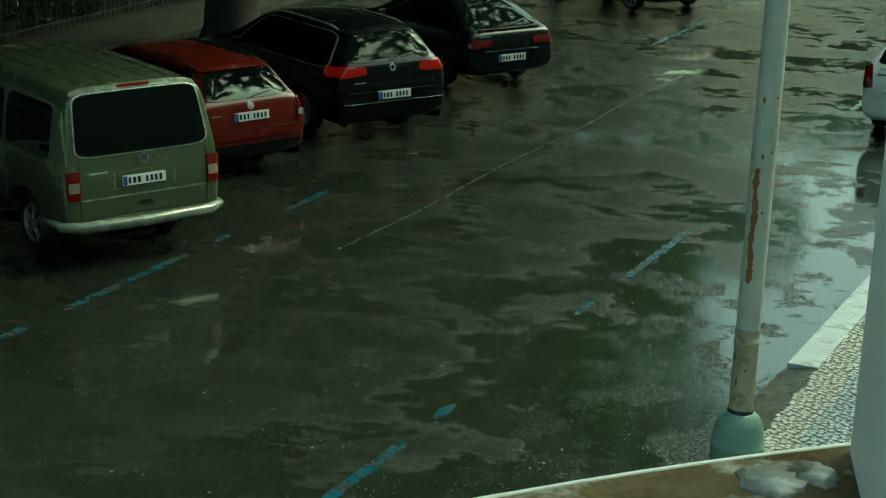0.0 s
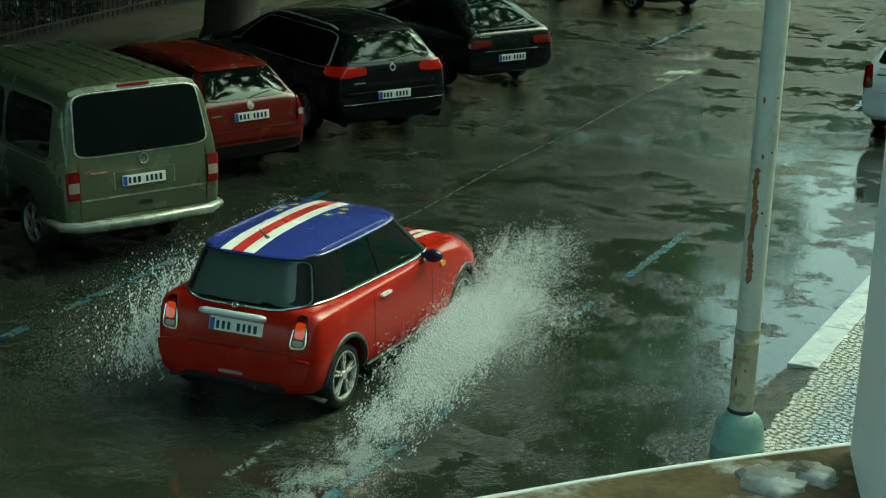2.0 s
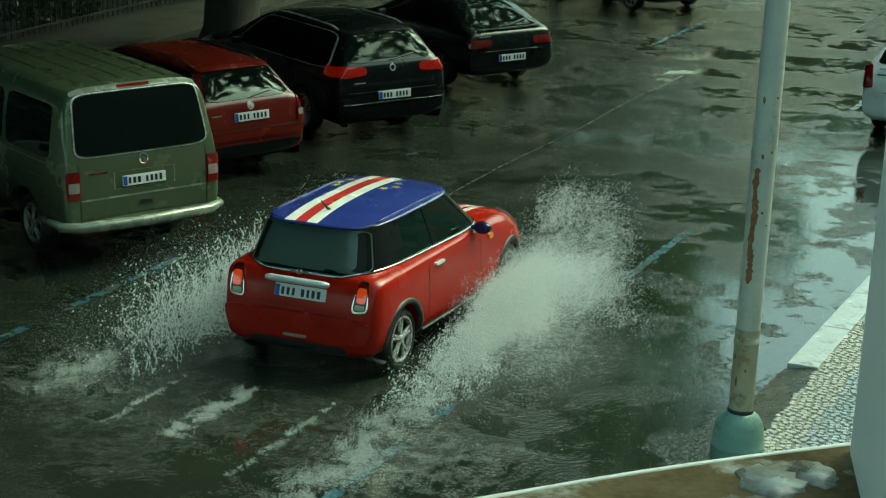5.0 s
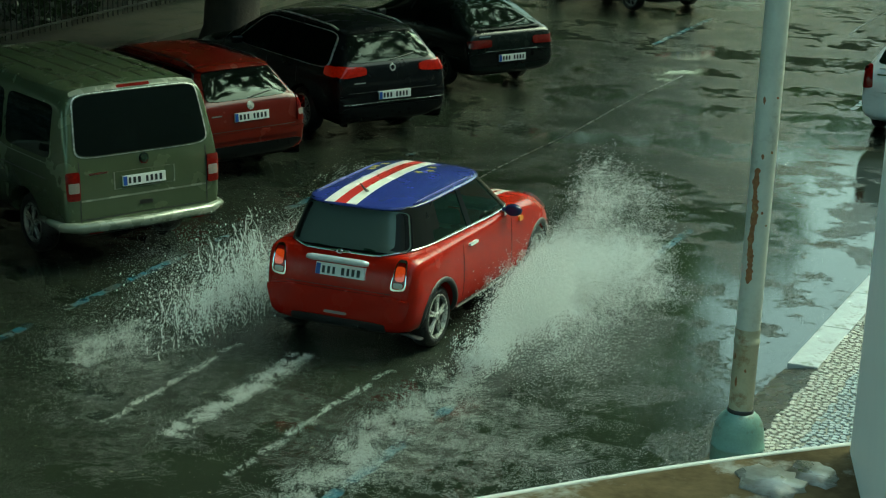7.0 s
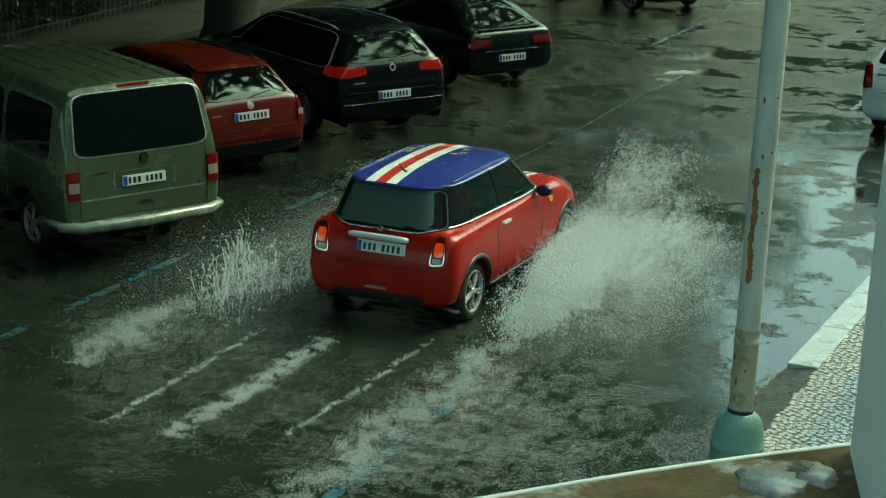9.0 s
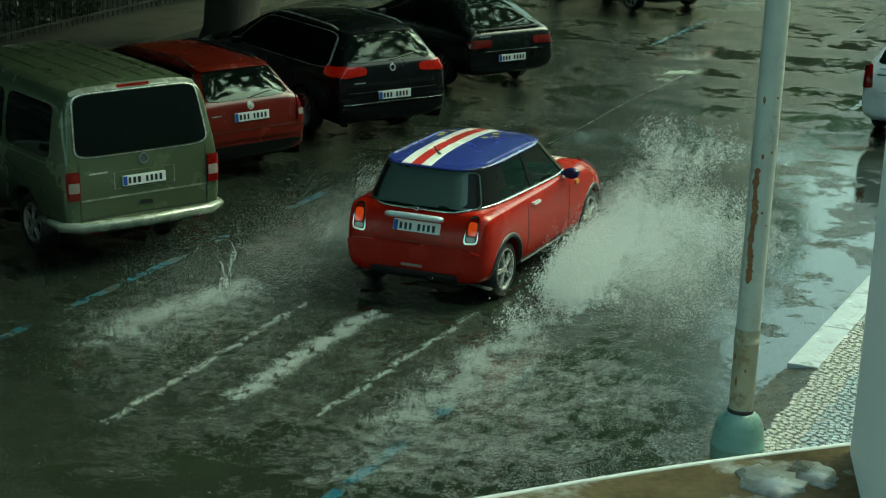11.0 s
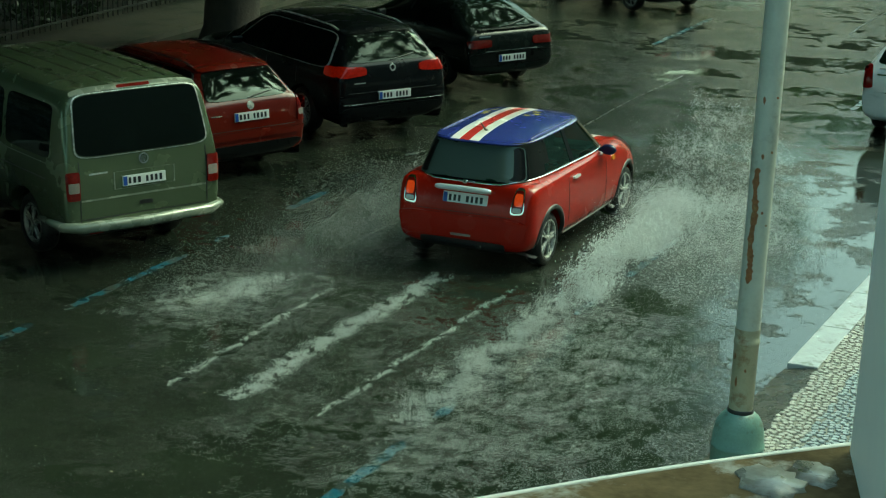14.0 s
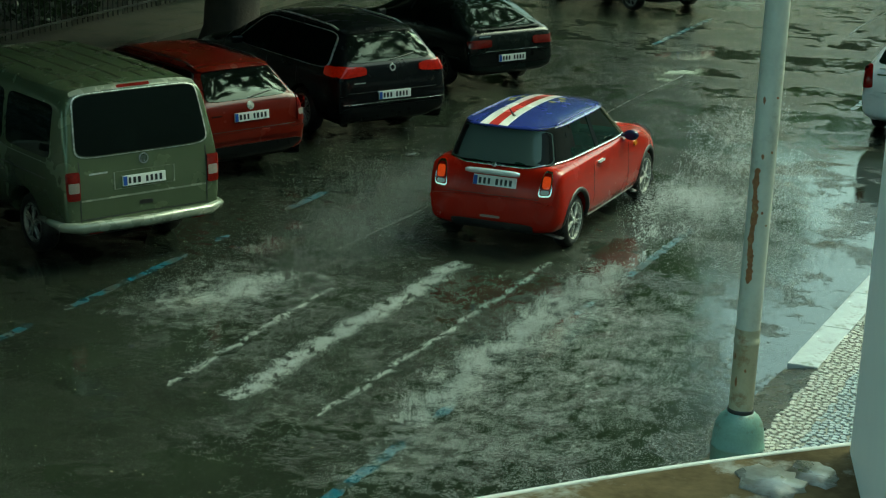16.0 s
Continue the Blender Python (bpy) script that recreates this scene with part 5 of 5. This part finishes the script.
SPECK = np.array([(1, 0, 0), (-0.5, 0.87, 0), (-0.5, -0.87, 0)])
SPECK_F = np.array([(0, 1, 2)])
OCTA = np.array([(1, 0, 0), (0, 1, 0), (-1, 0, 0), (0, -1, 0), (0, 0, 1), (0, 0, -1)], float)
OCTA_F = np.array([(0, 1, 4), (1, 2, 4), (2, 3, 4), (3, 0, 4), (1, 0, 5), (2, 1, 5), (3, 2, 5), (0, 3, 5)])


def droplets(name, centres, sizes, material, shape, faces, stretch, rs, flat=1.0):
    """One mesh of many small drops, each turned at random and drawn out along a common way."""
    n = len(centres)
    q = rs.normal(size=(n, 4))
    q /= np.linalg.norm(q, axis=1)[:, None]
    w, x, y, z = q.T
    rot = np.stack([np.stack([1 - 2 * (y * y + z * z), 2 * (x * y - z * w), 2 * (x * z + y * w)], 1),
                    np.stack([2 * (x * y + z * w), 1 - 2 * (x * x + z * z), 2 * (y * z - x * w)], 1),
                    np.stack([2 * (x * z - y * w), 2 * (y * z + x * w), 1 - 2 * (x * x + y * y)], 1)], 1)
    v = np.einsum("nij,kj->nki", rot, shape) * sizes[:, None, None]
    if stretch is not None:
        d = np.array(stretch) / np.linalg.norm(stretch)
        k = np.linalg.norm(stretch)
        v += (v @ d)[..., None] * d * k
    v[..., 2] *= flat
    v += centres[:, None, :]
    f = (faces[None] + (np.arange(n) * len(shape))[:, None, None]).reshape(-1, 3)
    me = bpy.data.meshes.new(name)
    vv = v.reshape(-1, 3)
    me.vertices.add(len(vv))
    me.vertices.foreach_set("co", vv.ravel())
    me.loops.add(f.size)
    me.loops.foreach_set("vertex_index", f.ravel().astype(np.int32))
    me.polygons.add(len(f))
    me.polygons.foreach_set("loop_start", (np.arange(len(f)) * 3).astype(np.int32))
    me.update(calc_edges=True)
    me.validate()
    me.materials.append(material)
    return me


def clumped(rs, n, spread, lumps, tight):
    """Points gathered in many small lumps, as torn water has them."""
    mid = rs.normal(size=(lumps, 3)) * spread
    return mid[rs.randint(0, lumps, n)] + rs.normal(size=(n, 3)) * tight


def mist_meshes():
    out = []
    for k in range(7):
        rs = np.random.RandomState(40 + k)
        c = np.vstack([clumped(rs, 640, (0.11, 0.15, 0.085), 60, (0.018, 0.034, 0.016)), rs.normal(size=(360, 3)) * (0.14, 0.20, 0.11)])
        out.append(droplets("fine_spray", c, 0.0021 + 0.0024 * rs.rand(len(c)) ** 3, M_MIST, SPECK, SPECK_F, (0.8, 1.2, 0.5), rs))
    return out


def veil_meshes():
    """Thin haze of the finest drops."""
    out = []
    for k in range(4):
        rs = np.random.RandomState(50 + k)
        c = rs.normal(size=(2600, 3)) * (0.30, 0.42, 0.17)
        out.append(droplets("hanging_mist", c, 0.0014 + 0.0008 * rs.rand(len(c)) ** 2, M_MIST, SPECK, SPECK_F, (0.3, 0.5, 0.2), rs))
    return out


def curtain_meshes():
    out = []
    for k in range(6):
        rs = np.random.RandomState(60 + k)
        c = np.vstack([clumped(rs, 900, (0.06, 0.16, 0.09), 55, (0.014, 0.02, 0.03)), rs.normal(size=(300, 3)) * (0.09, 0.20, 0.12)])
        out.append(droplets("water_curtain", c, 0.0020 + 0.0065 * rs.rand(len(c)) ** 5, M_DROPS, TETRA, TETRA_F, (0.3, 0.5, 0.8), rs))
    return out


def patter_meshes():
    """Thin slanting streaks of drops raining back on the road."""
    out = []
    for k in range(5):
        rs = np.random.RandomState(70 + k)
        c = clumped(rs, 1000, (0.24, 0.30, 0.13), 90, (0.035, 0.05, 0.03))
        out.append(droplets("falling_spray", c, 0.0016 + 0.0014 * rs.rand(len(c)) ** 2, M_MIST, SPECK, SPECK_F, (1.6, 0.8, -0.9), rs))
    return out


def rope_meshes():
    """Hanging strings and beads of larger drops, as a torn water sheet leaves them."""
    out = []
    for k in range(8):
        rs = np.random.RandomState(80 + k)
        cs, ss = [], []
        for j in range(5):
            p = np.array([rs.normal() * 0.05, -0.26 + 0.13 * j + 0.04 * rs.normal(), 0.22 + 0.08 * rs.normal()])
            d = np.array([0.0, 0.0, -1.0])
            for i in range(rs.randint(24, 52)):
                d = 0.82 * d + 0.18 * np.array([0, 0, -1.0]) + rs.normal(size=3) * (0.20, 0.26, 0.12)
                p = p + d * 0.0105
                cs.append(p.copy())
                ss.append(0.0032 + 0.0050 * rs.rand() ** 3)
                if rs.rand() < 0.10:
                    q = p.copy()
                    w = rs.normal(size=3)
                    for _ in range(rs.randint(4, 10)):
                        q = q + w / np.linalg.norm(w) * 0.010 + rs.normal(size=3) * 0.003
                        cs.append(q.copy())
                        ss.append(0.0028 + 0.003 * rs.rand())
        c2 = rs.normal(size=(70, 3)) * (0.12, 0.22, 0.20)
        cs = np.vstack([np.array(cs), c2])
        ss = np.concatenate([np.array(ss), 0.0025 + 0.007 * rs.rand(70) ** 3])
        out.append(droplets("flying_spray", cs, ss, M_DROPS, OCTA, OCTA_F, (0.1, 0.1, 0.5), rs))
    return out


def drop_meshes():
    """Single drops strewn through the air."""
    out = []
    for k in range(3):
        rs = np.random.RandomState(90 + k)
        c = rs.normal(size=(150, 3)) * (0.20, 0.26, 0.18)
        out.append(droplets("flying_spray", c, 0.003 + 0.007 * rs.rand(150) ** 3, M_DROPS, OCTA, OCTA_F, (0.1, 0.1, 0.4), rs))
    return out


def froth_mesh(seed, length, width, count, size, thr, drawn=0.8, pile=0.006, flat=False):
    rs = np.random.RandomState(seed)
    c = np.stack([rs.normal(size=count * 3) * width, (rs.rand(count * 3) - 0.5) * length, np.zeros(count * 3)], 1)
    wob = (0.012 + 0.35 * width) * np.sin(c[:, 1] * 9 + seed)
    c[:, 0] += wob
    keep = [i for i in range(len(c)) if noise.noise(Vector((c[i, 0] * 9, c[i, 1] * 6, seed * 3.7))) + 0.4 * noise.noise(Vector((c[i, 0] * 30, c[i, 1] * 24, seed))) > thr][:count]
    c = c[keep]
    c[:, 2] = 0.004 + pile * rs.rand(len(c)) ** 2
    return droplets("foam", c, size * (0.5 + 1.0 * rs.rand(len(c)) ** 2), M_FROTH, SPECK if flat else TETRA, SPECK_F if flat else TETRA_F, (0.2, drawn, 0.0), rs, 0.7)


SPLASH = tagged(new("water_splash"), "white water spray and drops thrown up beside the car", "water splash")
WAKE = tagged(new("foam_wake"), "streaks of white foam trailing on the flooded road", "foam")
FLIGHTS, FOAMS = [], []


def make_splash():
    mist, veil, patter, curt, rope, bead = mist_meshes(), veil_meshes(), patter_meshes(), curtain_meshes(), rope_meshes(), drop_meshes()
    rnd = random.Random(21)

    def between(a, b):
        return a + (b - a) * rnd.random()

    def throw(mesh, name, x, y, v, drag=0.75, pull=8.3):
        o = new(name, mesh)
        o.parent = SPLASH
        o["kind"] = "stuff"
        FLIGHTS.append((o, x, y + between(-0.12, 0.12), v, between(-15, 15), drag, pull))

    right, left = -7.42, -9.12
    for i in range(46):
        y = 12.25 + 0.215 * i
        grow = min(1.0, 0.38 + 0.62 * (y - 12.3) / 5.0)
        fade = 1.0 if y < 18.4 else max(0.12, 1.0 - (y - 18.4) / 2.0)
        low = 0.4 + 0.6 * fade
        young = min(1.0, 0.35 + 0.65 * max(0.0, y - 14.2) / 2.2)
        # the crest thrown out by the front wheel, flat-topped and wide
        for _ in range(round(8 * fade * (0.3 + 0.7 * grow) * young)):
            a = rnd.random()
            throw(rnd.choice(mist), "fine_spray", right, y, ((0.5 + 6.0 * a) * grow * low, between(7.2, 9.6), between(2.7, 4.0) * (0.45 + 0.55 * grow) * low))
        # a thin high jet ahead of it
        for _ in range(round(2 * fade) if 12.6 < y < 19.4 else 0):
            a = rnd.random()
            throw(rnd.choice(mist), "fine_spray", right, y, ((1.2 + 3.6 * a) * grow, between(9.0, 11.4), between(4.2, 6.6) * (0.5 + 0.5 * grow)))
        # the curtain that falls beside the doors
        if y < 20.2:
            for _ in range(round(13 * fade * young)):
                throw(rnd.choice(curt), "water_curtain", right, y, (between(1.4, 2.5), between(-0.8, 6.0), between(1.5, 2.9) * low))
        # drops raining back over the flooded half of the road
        for _ in range(round(9 * fade * young) if y > 14.4 else 0):
            throw(rnd.choice(patter), "falling_spray", right, y, (between(2.2, 6.8) * grow, between(-0.5, 6.5), between(1.6, 3.4) * low))
        if y > 14.0 and i % 2 == 0:
            throw(rnd.choice(veil), "hanging_mist", right, y, (between(3, 8) * grow, between(5, 8.5), between(1.0, 2.4)), 0.5, 1.6)
        # torn sheet on the other side
        if 13.4 < y < 16.2:
            for _ in range(3):
                throw(rnd.choice(rope), "flying_spray", left, y, (between(-3.1, -1.1) * (0.2 + 0.8 * grow), between(0.3, 2.2), between(2.4, 4.0)))
            for _ in range(2):
                throw(rnd.choice(bead), "flying_spray", left, y, (between(-4.2, -1.0) * (0.3 + 0.7 * grow), between(0.0, 3.0), between(2.2, 3.9)))
        for _ in range(2 if y < 17.0 else 0):
            throw(rnd.choice(curt), "water_curtain", left, y, (between(-3.4, -1.2), between(-0.2, 1.6), between(0.9, 2.2)))
        if y < 19.4:
            throw(rnd.choice(mist), "fine_spray", left, y, (between(-3.2, -1.4) * (0.3 + 0.7 * grow), between(2.5, 6.5), between(1.8, 3.2) * low))
            throw(rnd.choice(veil), "hanging_mist", left, y, (between(-3.8, -1.2), between(3.0, 7.5), between(0.8, 2.2)), 0.5, 1.6)
            throw(rnd.choice(veil), "hanging_mist", left, y, (between(-2.6, -0.4), between(4.5, 8.0), between(1.2, 2.6)), 0.5, 1.6)
            if y < 17.2:
                throw(rnd.choice(mist), "fine_spray", left, y, (between(-2.0, -0.6), between(7.0, 9.6), between(3.4, 5.0)))
            if i % 2:
                throw(rnd.choice(veil), "hanging_mist", left, y, (between(-3.5, -0.8), between(1.0, 4.0), between(0.4, 1.2)), 0.5, 1.2)

    def lay(mesh, x, y, passed, life=99.0):
        o = new("foam", mesh)
        o.parent = WAKE
        o["kind"] = "stuff"
        FOAMS.append((o, x, y, when(passed), rnd.choice((0, 180)), life))

    wide = [froth_mesh(100 + k, 0.85, 0.06, 3600, 0.0032, -0.09, 0.9, 0.03) for k in range(4)]
    thin = [froth_mesh(110 + k, 0.85, 0.022, 480, 0.0030, -0.12) for k in range(4)]
    lace = [froth_mesh(120 + k, 0.9, 0.25, 5200, 0.0015, 0.05, 1.6, 0.006, True) for k in range(6)]
    for i in range(13):
        y = 13.1 + 0.5 * i
        lay(wide[i % 4], -8.42 + 0.03 * math.sin(i), y, y + 0.9, 6.0 if i < 2 else 99.0)
        lay(thin[i % 4], -7.54 + 0.02 * math.sin(2 * i), y - 0.5, y + 0.2, 6.0 if i < 3 else 99.0)
        if i < 8:
            lay(thin[(i + 1) % 4], -9.08 - 0.02 * i, y, y + 0.9, 8.0 if i < 2 else 99.0)
    # froth specks, thickened to stand in for sky glints on rippled water
    mottle = [froth_mesh(140 + k, 1.25, 0.44, 15000, 0.0018, -0.14, 1.4, 0.006, True) for k in range(4)]
    for i in range(8):
        y = 13.2 + 0.95 * i
        lay(mottle[i % 4], -6.05 + 0.15 * rnd.random(), y, y + 1.0)
        lay(mottle[(i + 1) % 4], -5.30 + 0.15 * rnd.random(), y + 0.4, y + 1.9)
    # thin froth, also a painted pale sheen on water the car has passed
    film = [froth_mesh(150 + k, 1.2, 0.30, 3000, 0.0011, 0.02, 4.0, 0.006, True) for k in range(4)]
    for i in range(13):
        y = 13.0 + 0.55 * i
        lay(film[i % 4], -9.65 + 0.25 * math.sin(2.1 * i), y, y + 1.0, 5.0)
        lay(film[(i + 1) % 4], -8.85 + 0.2 * rnd.random(), y, y + 1.1, 7.0)
        lay(film[(i + 2) % 4], -7.95 + 0.2 * rnd.random(), y, y + 1.2)
    ridge = [froth_mesh(130 + k, 0.9, 0.12, 4200, 0.0032, -0.05, 0.8, 0.07) for k in range(4)]
    for i in range(15):
        y = 12.3 + 0.5 * i
        lay(ridge[i % 4], -6.85 + 0.08 * math.sin(1.7 * i), y, y + 0.2, 7.5 if i < 4 else 99.0)
        lay(lace[i % 6], -6.85 + 0.06 * rnd.random(), y, y + 0.6, 9.5 if i < 5 else 99.0)
        lay(lace[(i + 2) % 6], -6.50 + 0.1 * rnd.random(), y + 0.2, y + 1.2)
        if i > 4:
            lay(lace[(i + 4) % 6], -6.0 + 0.2 * rnd.random(), y, y + 1.6)
    # where the torn sheet comes down
    for i in range(9):
        y = 13.4 + 0.42 * i
        x = -10.35 + 0.22 * (y - 15.0) if y > 15 else -10.35 + 0.25 * (15.0 - y)
        lay(ridge[i % 4], x, y, y + 0.7, 1.2 if i < 2 else 3.6)
        lay(lace[i % 6], x - 0.2, y, y + 0.9, 1.5 if i < 3 else 4.0)
        lay(lace[(i + 3) % 6], x + 0.35, y + 0.2, y + 1.2, 1.5 if i < 3 else 4.5)
    for i in range(5):
        y = 15.6 + 0.5 * i
        lay(lace[i % 6], -10.45 - 0.1 * rnd.random(), y, y + 1.9, 3.0)


make_splash()


def flight_rows(x, y, v, spin, drag, g):
    """Rows of one piece of water: it rests under the surface, leaves the wheel, flies with drag and falls back."""
    y_car = y - 2.467
    rows = [(0.0, pose(x, y, -1.1))]
    t0 = when(y_car)
    rest = None
    for age in (-0.012, 0.018, 0.05, 0.09, 0.14, 0.20, 0.27, 0.35, 0.44, 0.54, 0.66, 0.80, 0.95, 1.15, 1.4):
        t = when(y_car + CAR_SPEED * age)
        if t <= rows[-1][0] + 0.034:
            continue
        if age < 0:
            rows.append((t, pose(x, y, -1.1)))
            continue
        k = drag * (1 - math.exp(-age / drag))
        px, py, pz = x + v[0] * k, y + v[1] * k, 0.03 + v[2] * k - 0.5 * g * age * age
        if rest is not None:
            px, py, pz = rest
        elif pz < -0.12:
            pz = -1.1
            rest = (px, py, pz)
        rows.append((t, pose(px, py, pz, 0, 0, spin * age)))
        if t > 16.5:
            break
    if rows[-1][0] < 16.0:
        rows.append((16.0, rows[-1][1]))
    return rows


def foam_rows(x, y, t, turn, life):
    a = pose(x, y, -0.2, 0, 0, turn)
    b = pose(x, y, 0.001, 0, 0, turn)
    rows = [(0.0, a)]
    if t < 16.0:
        rows.append((max(0.1, t), a))
        up = max(0.2, t + (0.1 if t < 1.1 else 0.9))
        rows.append((up, b))
        if up + life + 2.5 < 16.0:
            rows.append((up + life, b))
            rows.append((up + life + 2.5, a))
    if rows[-1][0] < 16.0:
        rows.append((16.0, rows[-1][1]))
    return rows


# ---------------------------------------------------------------- kerb and mosaic paving
def kerb_line():
    e = new("kerb")
    tagged(e, "row of pale granite kerb stones with open joints", "kerb", "", "structure")
    bm = bmesh.new()
    box(bm, 0, 0, -0.06, PAVE_X - KERB_X - 0.006, 1.262, 0.24, 0.012)
    me = bpy.data.meshes.new("kerb_stone")
    bm.to_mesh(me)
    bm.free()
    me.materials.append(M_KERB)
    rnd = random.Random(8)
    for k in range(-1, 40):
        o = new("kerb_stone", me)
        o.parent = e
        o.location = ((KERB_X + PAVE_X) / 2 + 0.004 * rnd.random(), 18.07 + 0.636 + 1.273 * k, 0.004 * rnd.random())
    tagged(link_mesh("kerb_bed", [(KERB_X, 16.8, 0.02), (PAVE_X, 16.8, 0.02), (PAVE_X, 90, 0.02), (KERB_X, 90, 0.02)], [(0, 1, 2, 3)], M_GROUT, e))
    # where the stones end, silted asphalt slopes up to the paving
    vs, fs = [], []
    for i in range(61):
        y = -13.2 + 0.5 * i
        vs += [(KERB_X - 0.10 + 0.05 * math.sin(2.3 * y), y, -0.01), (KERB_X + 0.12, y, 0.022 + 0.008 * math.sin(5 * y)), (PAVE_X + 0.03, y, 0.050)]
    for i in range(60):
        for q in range(2):
            fs.append((3 * i + q, 3 * i + q + 1, 3 * i + q + 4, 3 * i + q + 3))
    tagged(link_mesh("gutter_silt", vs, fs, M_SILT), "dark silted asphalt edge where the kerb stones end", "gutter", "", "structure")


kerb_line()


def mosaic():
    """Small cut stones in crooked rows; a cream band along the kerb, blue-grey beyond."""
    e = new("mosaic_paving")
    tagged(e, "small cream and blue-grey mosaic paving stones, wet", "paving", "", "structure")
    rnd = random.Random(12)
    shapes = []
    for band, material in ((0, M_STONE_A), (1, M_STONE_B)):
        for k in range(5):
            bm = bmesh.new()
            top = []
            for i in range(5):
                a = 2 * math.pi * (i + 0.5 * rnd.random()) / 5 + 0.3
                r = 0.033 * (0.85 + 0.3 * rnd.random())
                top.append((r * math.cos(a), r * math.sin(a)))
            lo = [bm.verts.new((x, y, 0.0)) for x, y in top]
            mi = [bm.verts.new((x, y, 0.010)) for x, y in top]
            hi = [bm.verts.new((x * 0.82, y * 0.82, 0.0165)) for x, y in top]
            for i in range(5):
                j = (i + 1) % 5
                bm.faces.new((lo[i], lo[j], mi[j], mi[i]))
                bm.faces.new((mi[i], mi[j], hi[j], hi[i]))
            bm.faces.new(hi)
            me = bpy.data.meshes.new("paving_stone")
            bm.to_mesh(me)
            bm.free()
            me.materials.append(material)
            shapes.append(me)
    rest = {0: ([], []), 1: ([], [])}
    made = 0
    step = 0.066
    for iy in range(int((26 - 12.6) / step)):
        for ix in range(17):
            x = PAVE_X + 0.035 + ix * step + 0.026 * (rnd.random() - 0.5) + 0.02 * math.sin(iy * 0.7)
            y = 12.6 + iy * step + 0.5 * step * (ix % 2) + 0.028 * (rnd.random() - 0.5)
            if (x + 3.80) ** 2 + (y - 13.62) ** 2 < 0.06:
                continue
            band = 0 if x < -3.62 + 0.015 * (rnd.random() - 0.5) else 1
            me = shapes[band * 5 + rnd.randrange(5)]
            turn = 6.28 * rnd.random()
            z = 0.043 + 0.004 * rnd.random()
            if 14.9 < y < 17.3 and x < -3.42 and made < 300:
                o = new("paving_stone", me)
                o.parent = e
                o.matrix_basis = Matrix.Translation((x, y, z)) @ Matrix.Rotation(turn, 4, "Z")
                made += 1
            else:
                vs, fs = rest[band]
                b = len(vs)
                m = Matrix.Translation((x, y, z)) @ Matrix.Rotation(turn, 4, "Z")
                vs += [m @ v.co for v in me.vertices]
                fs += [tuple(b + i for i in p.vertices) for p in me.polygons]
    for band, material in ((0, M_STONE_A), (1, M_STONE_B)):
        o = link_mesh("paving_stones", *rest[band], material, e, "", False)
        o["kind"] = "stuff"


mosaic()


# ---------------------------------------------------------------- motion
def car_pose(t):
    x = -8.235 - 0.016 * max(0.0, t - 7)
    turn = 0.2 + 0.05 * max(0, t - 8) if t > 1.5 else -0.6 + 0.5 * t
    return pose(x, car_y(t), 0, 0, 0, turn)


def motions():
    walk(CAR, [(t, car_pose(t)) for t, _ in CAR_Y])
    fine = [i * 0.04 for i in range(31)] + [1.3 + 0.5 * i for i in range(29)] + [16.0]
    for w, x, y in CAR_WHEELS:
        walk(w, [(t, pose(x, y, 0.30, -math.degrees((car_y(t) - car_y(0)) / 0.30), 0, 0)) for t in fine])
    for o, x, y, v, spin, drag, pull in FLIGHTS:
        walk(o, flight_rows(x, y, v, spin, drag, pull))
    for o, x, y, t, turn, life in FOAMS:
        walk(o, foam_rows(x, y, t, turn, life))


motions()
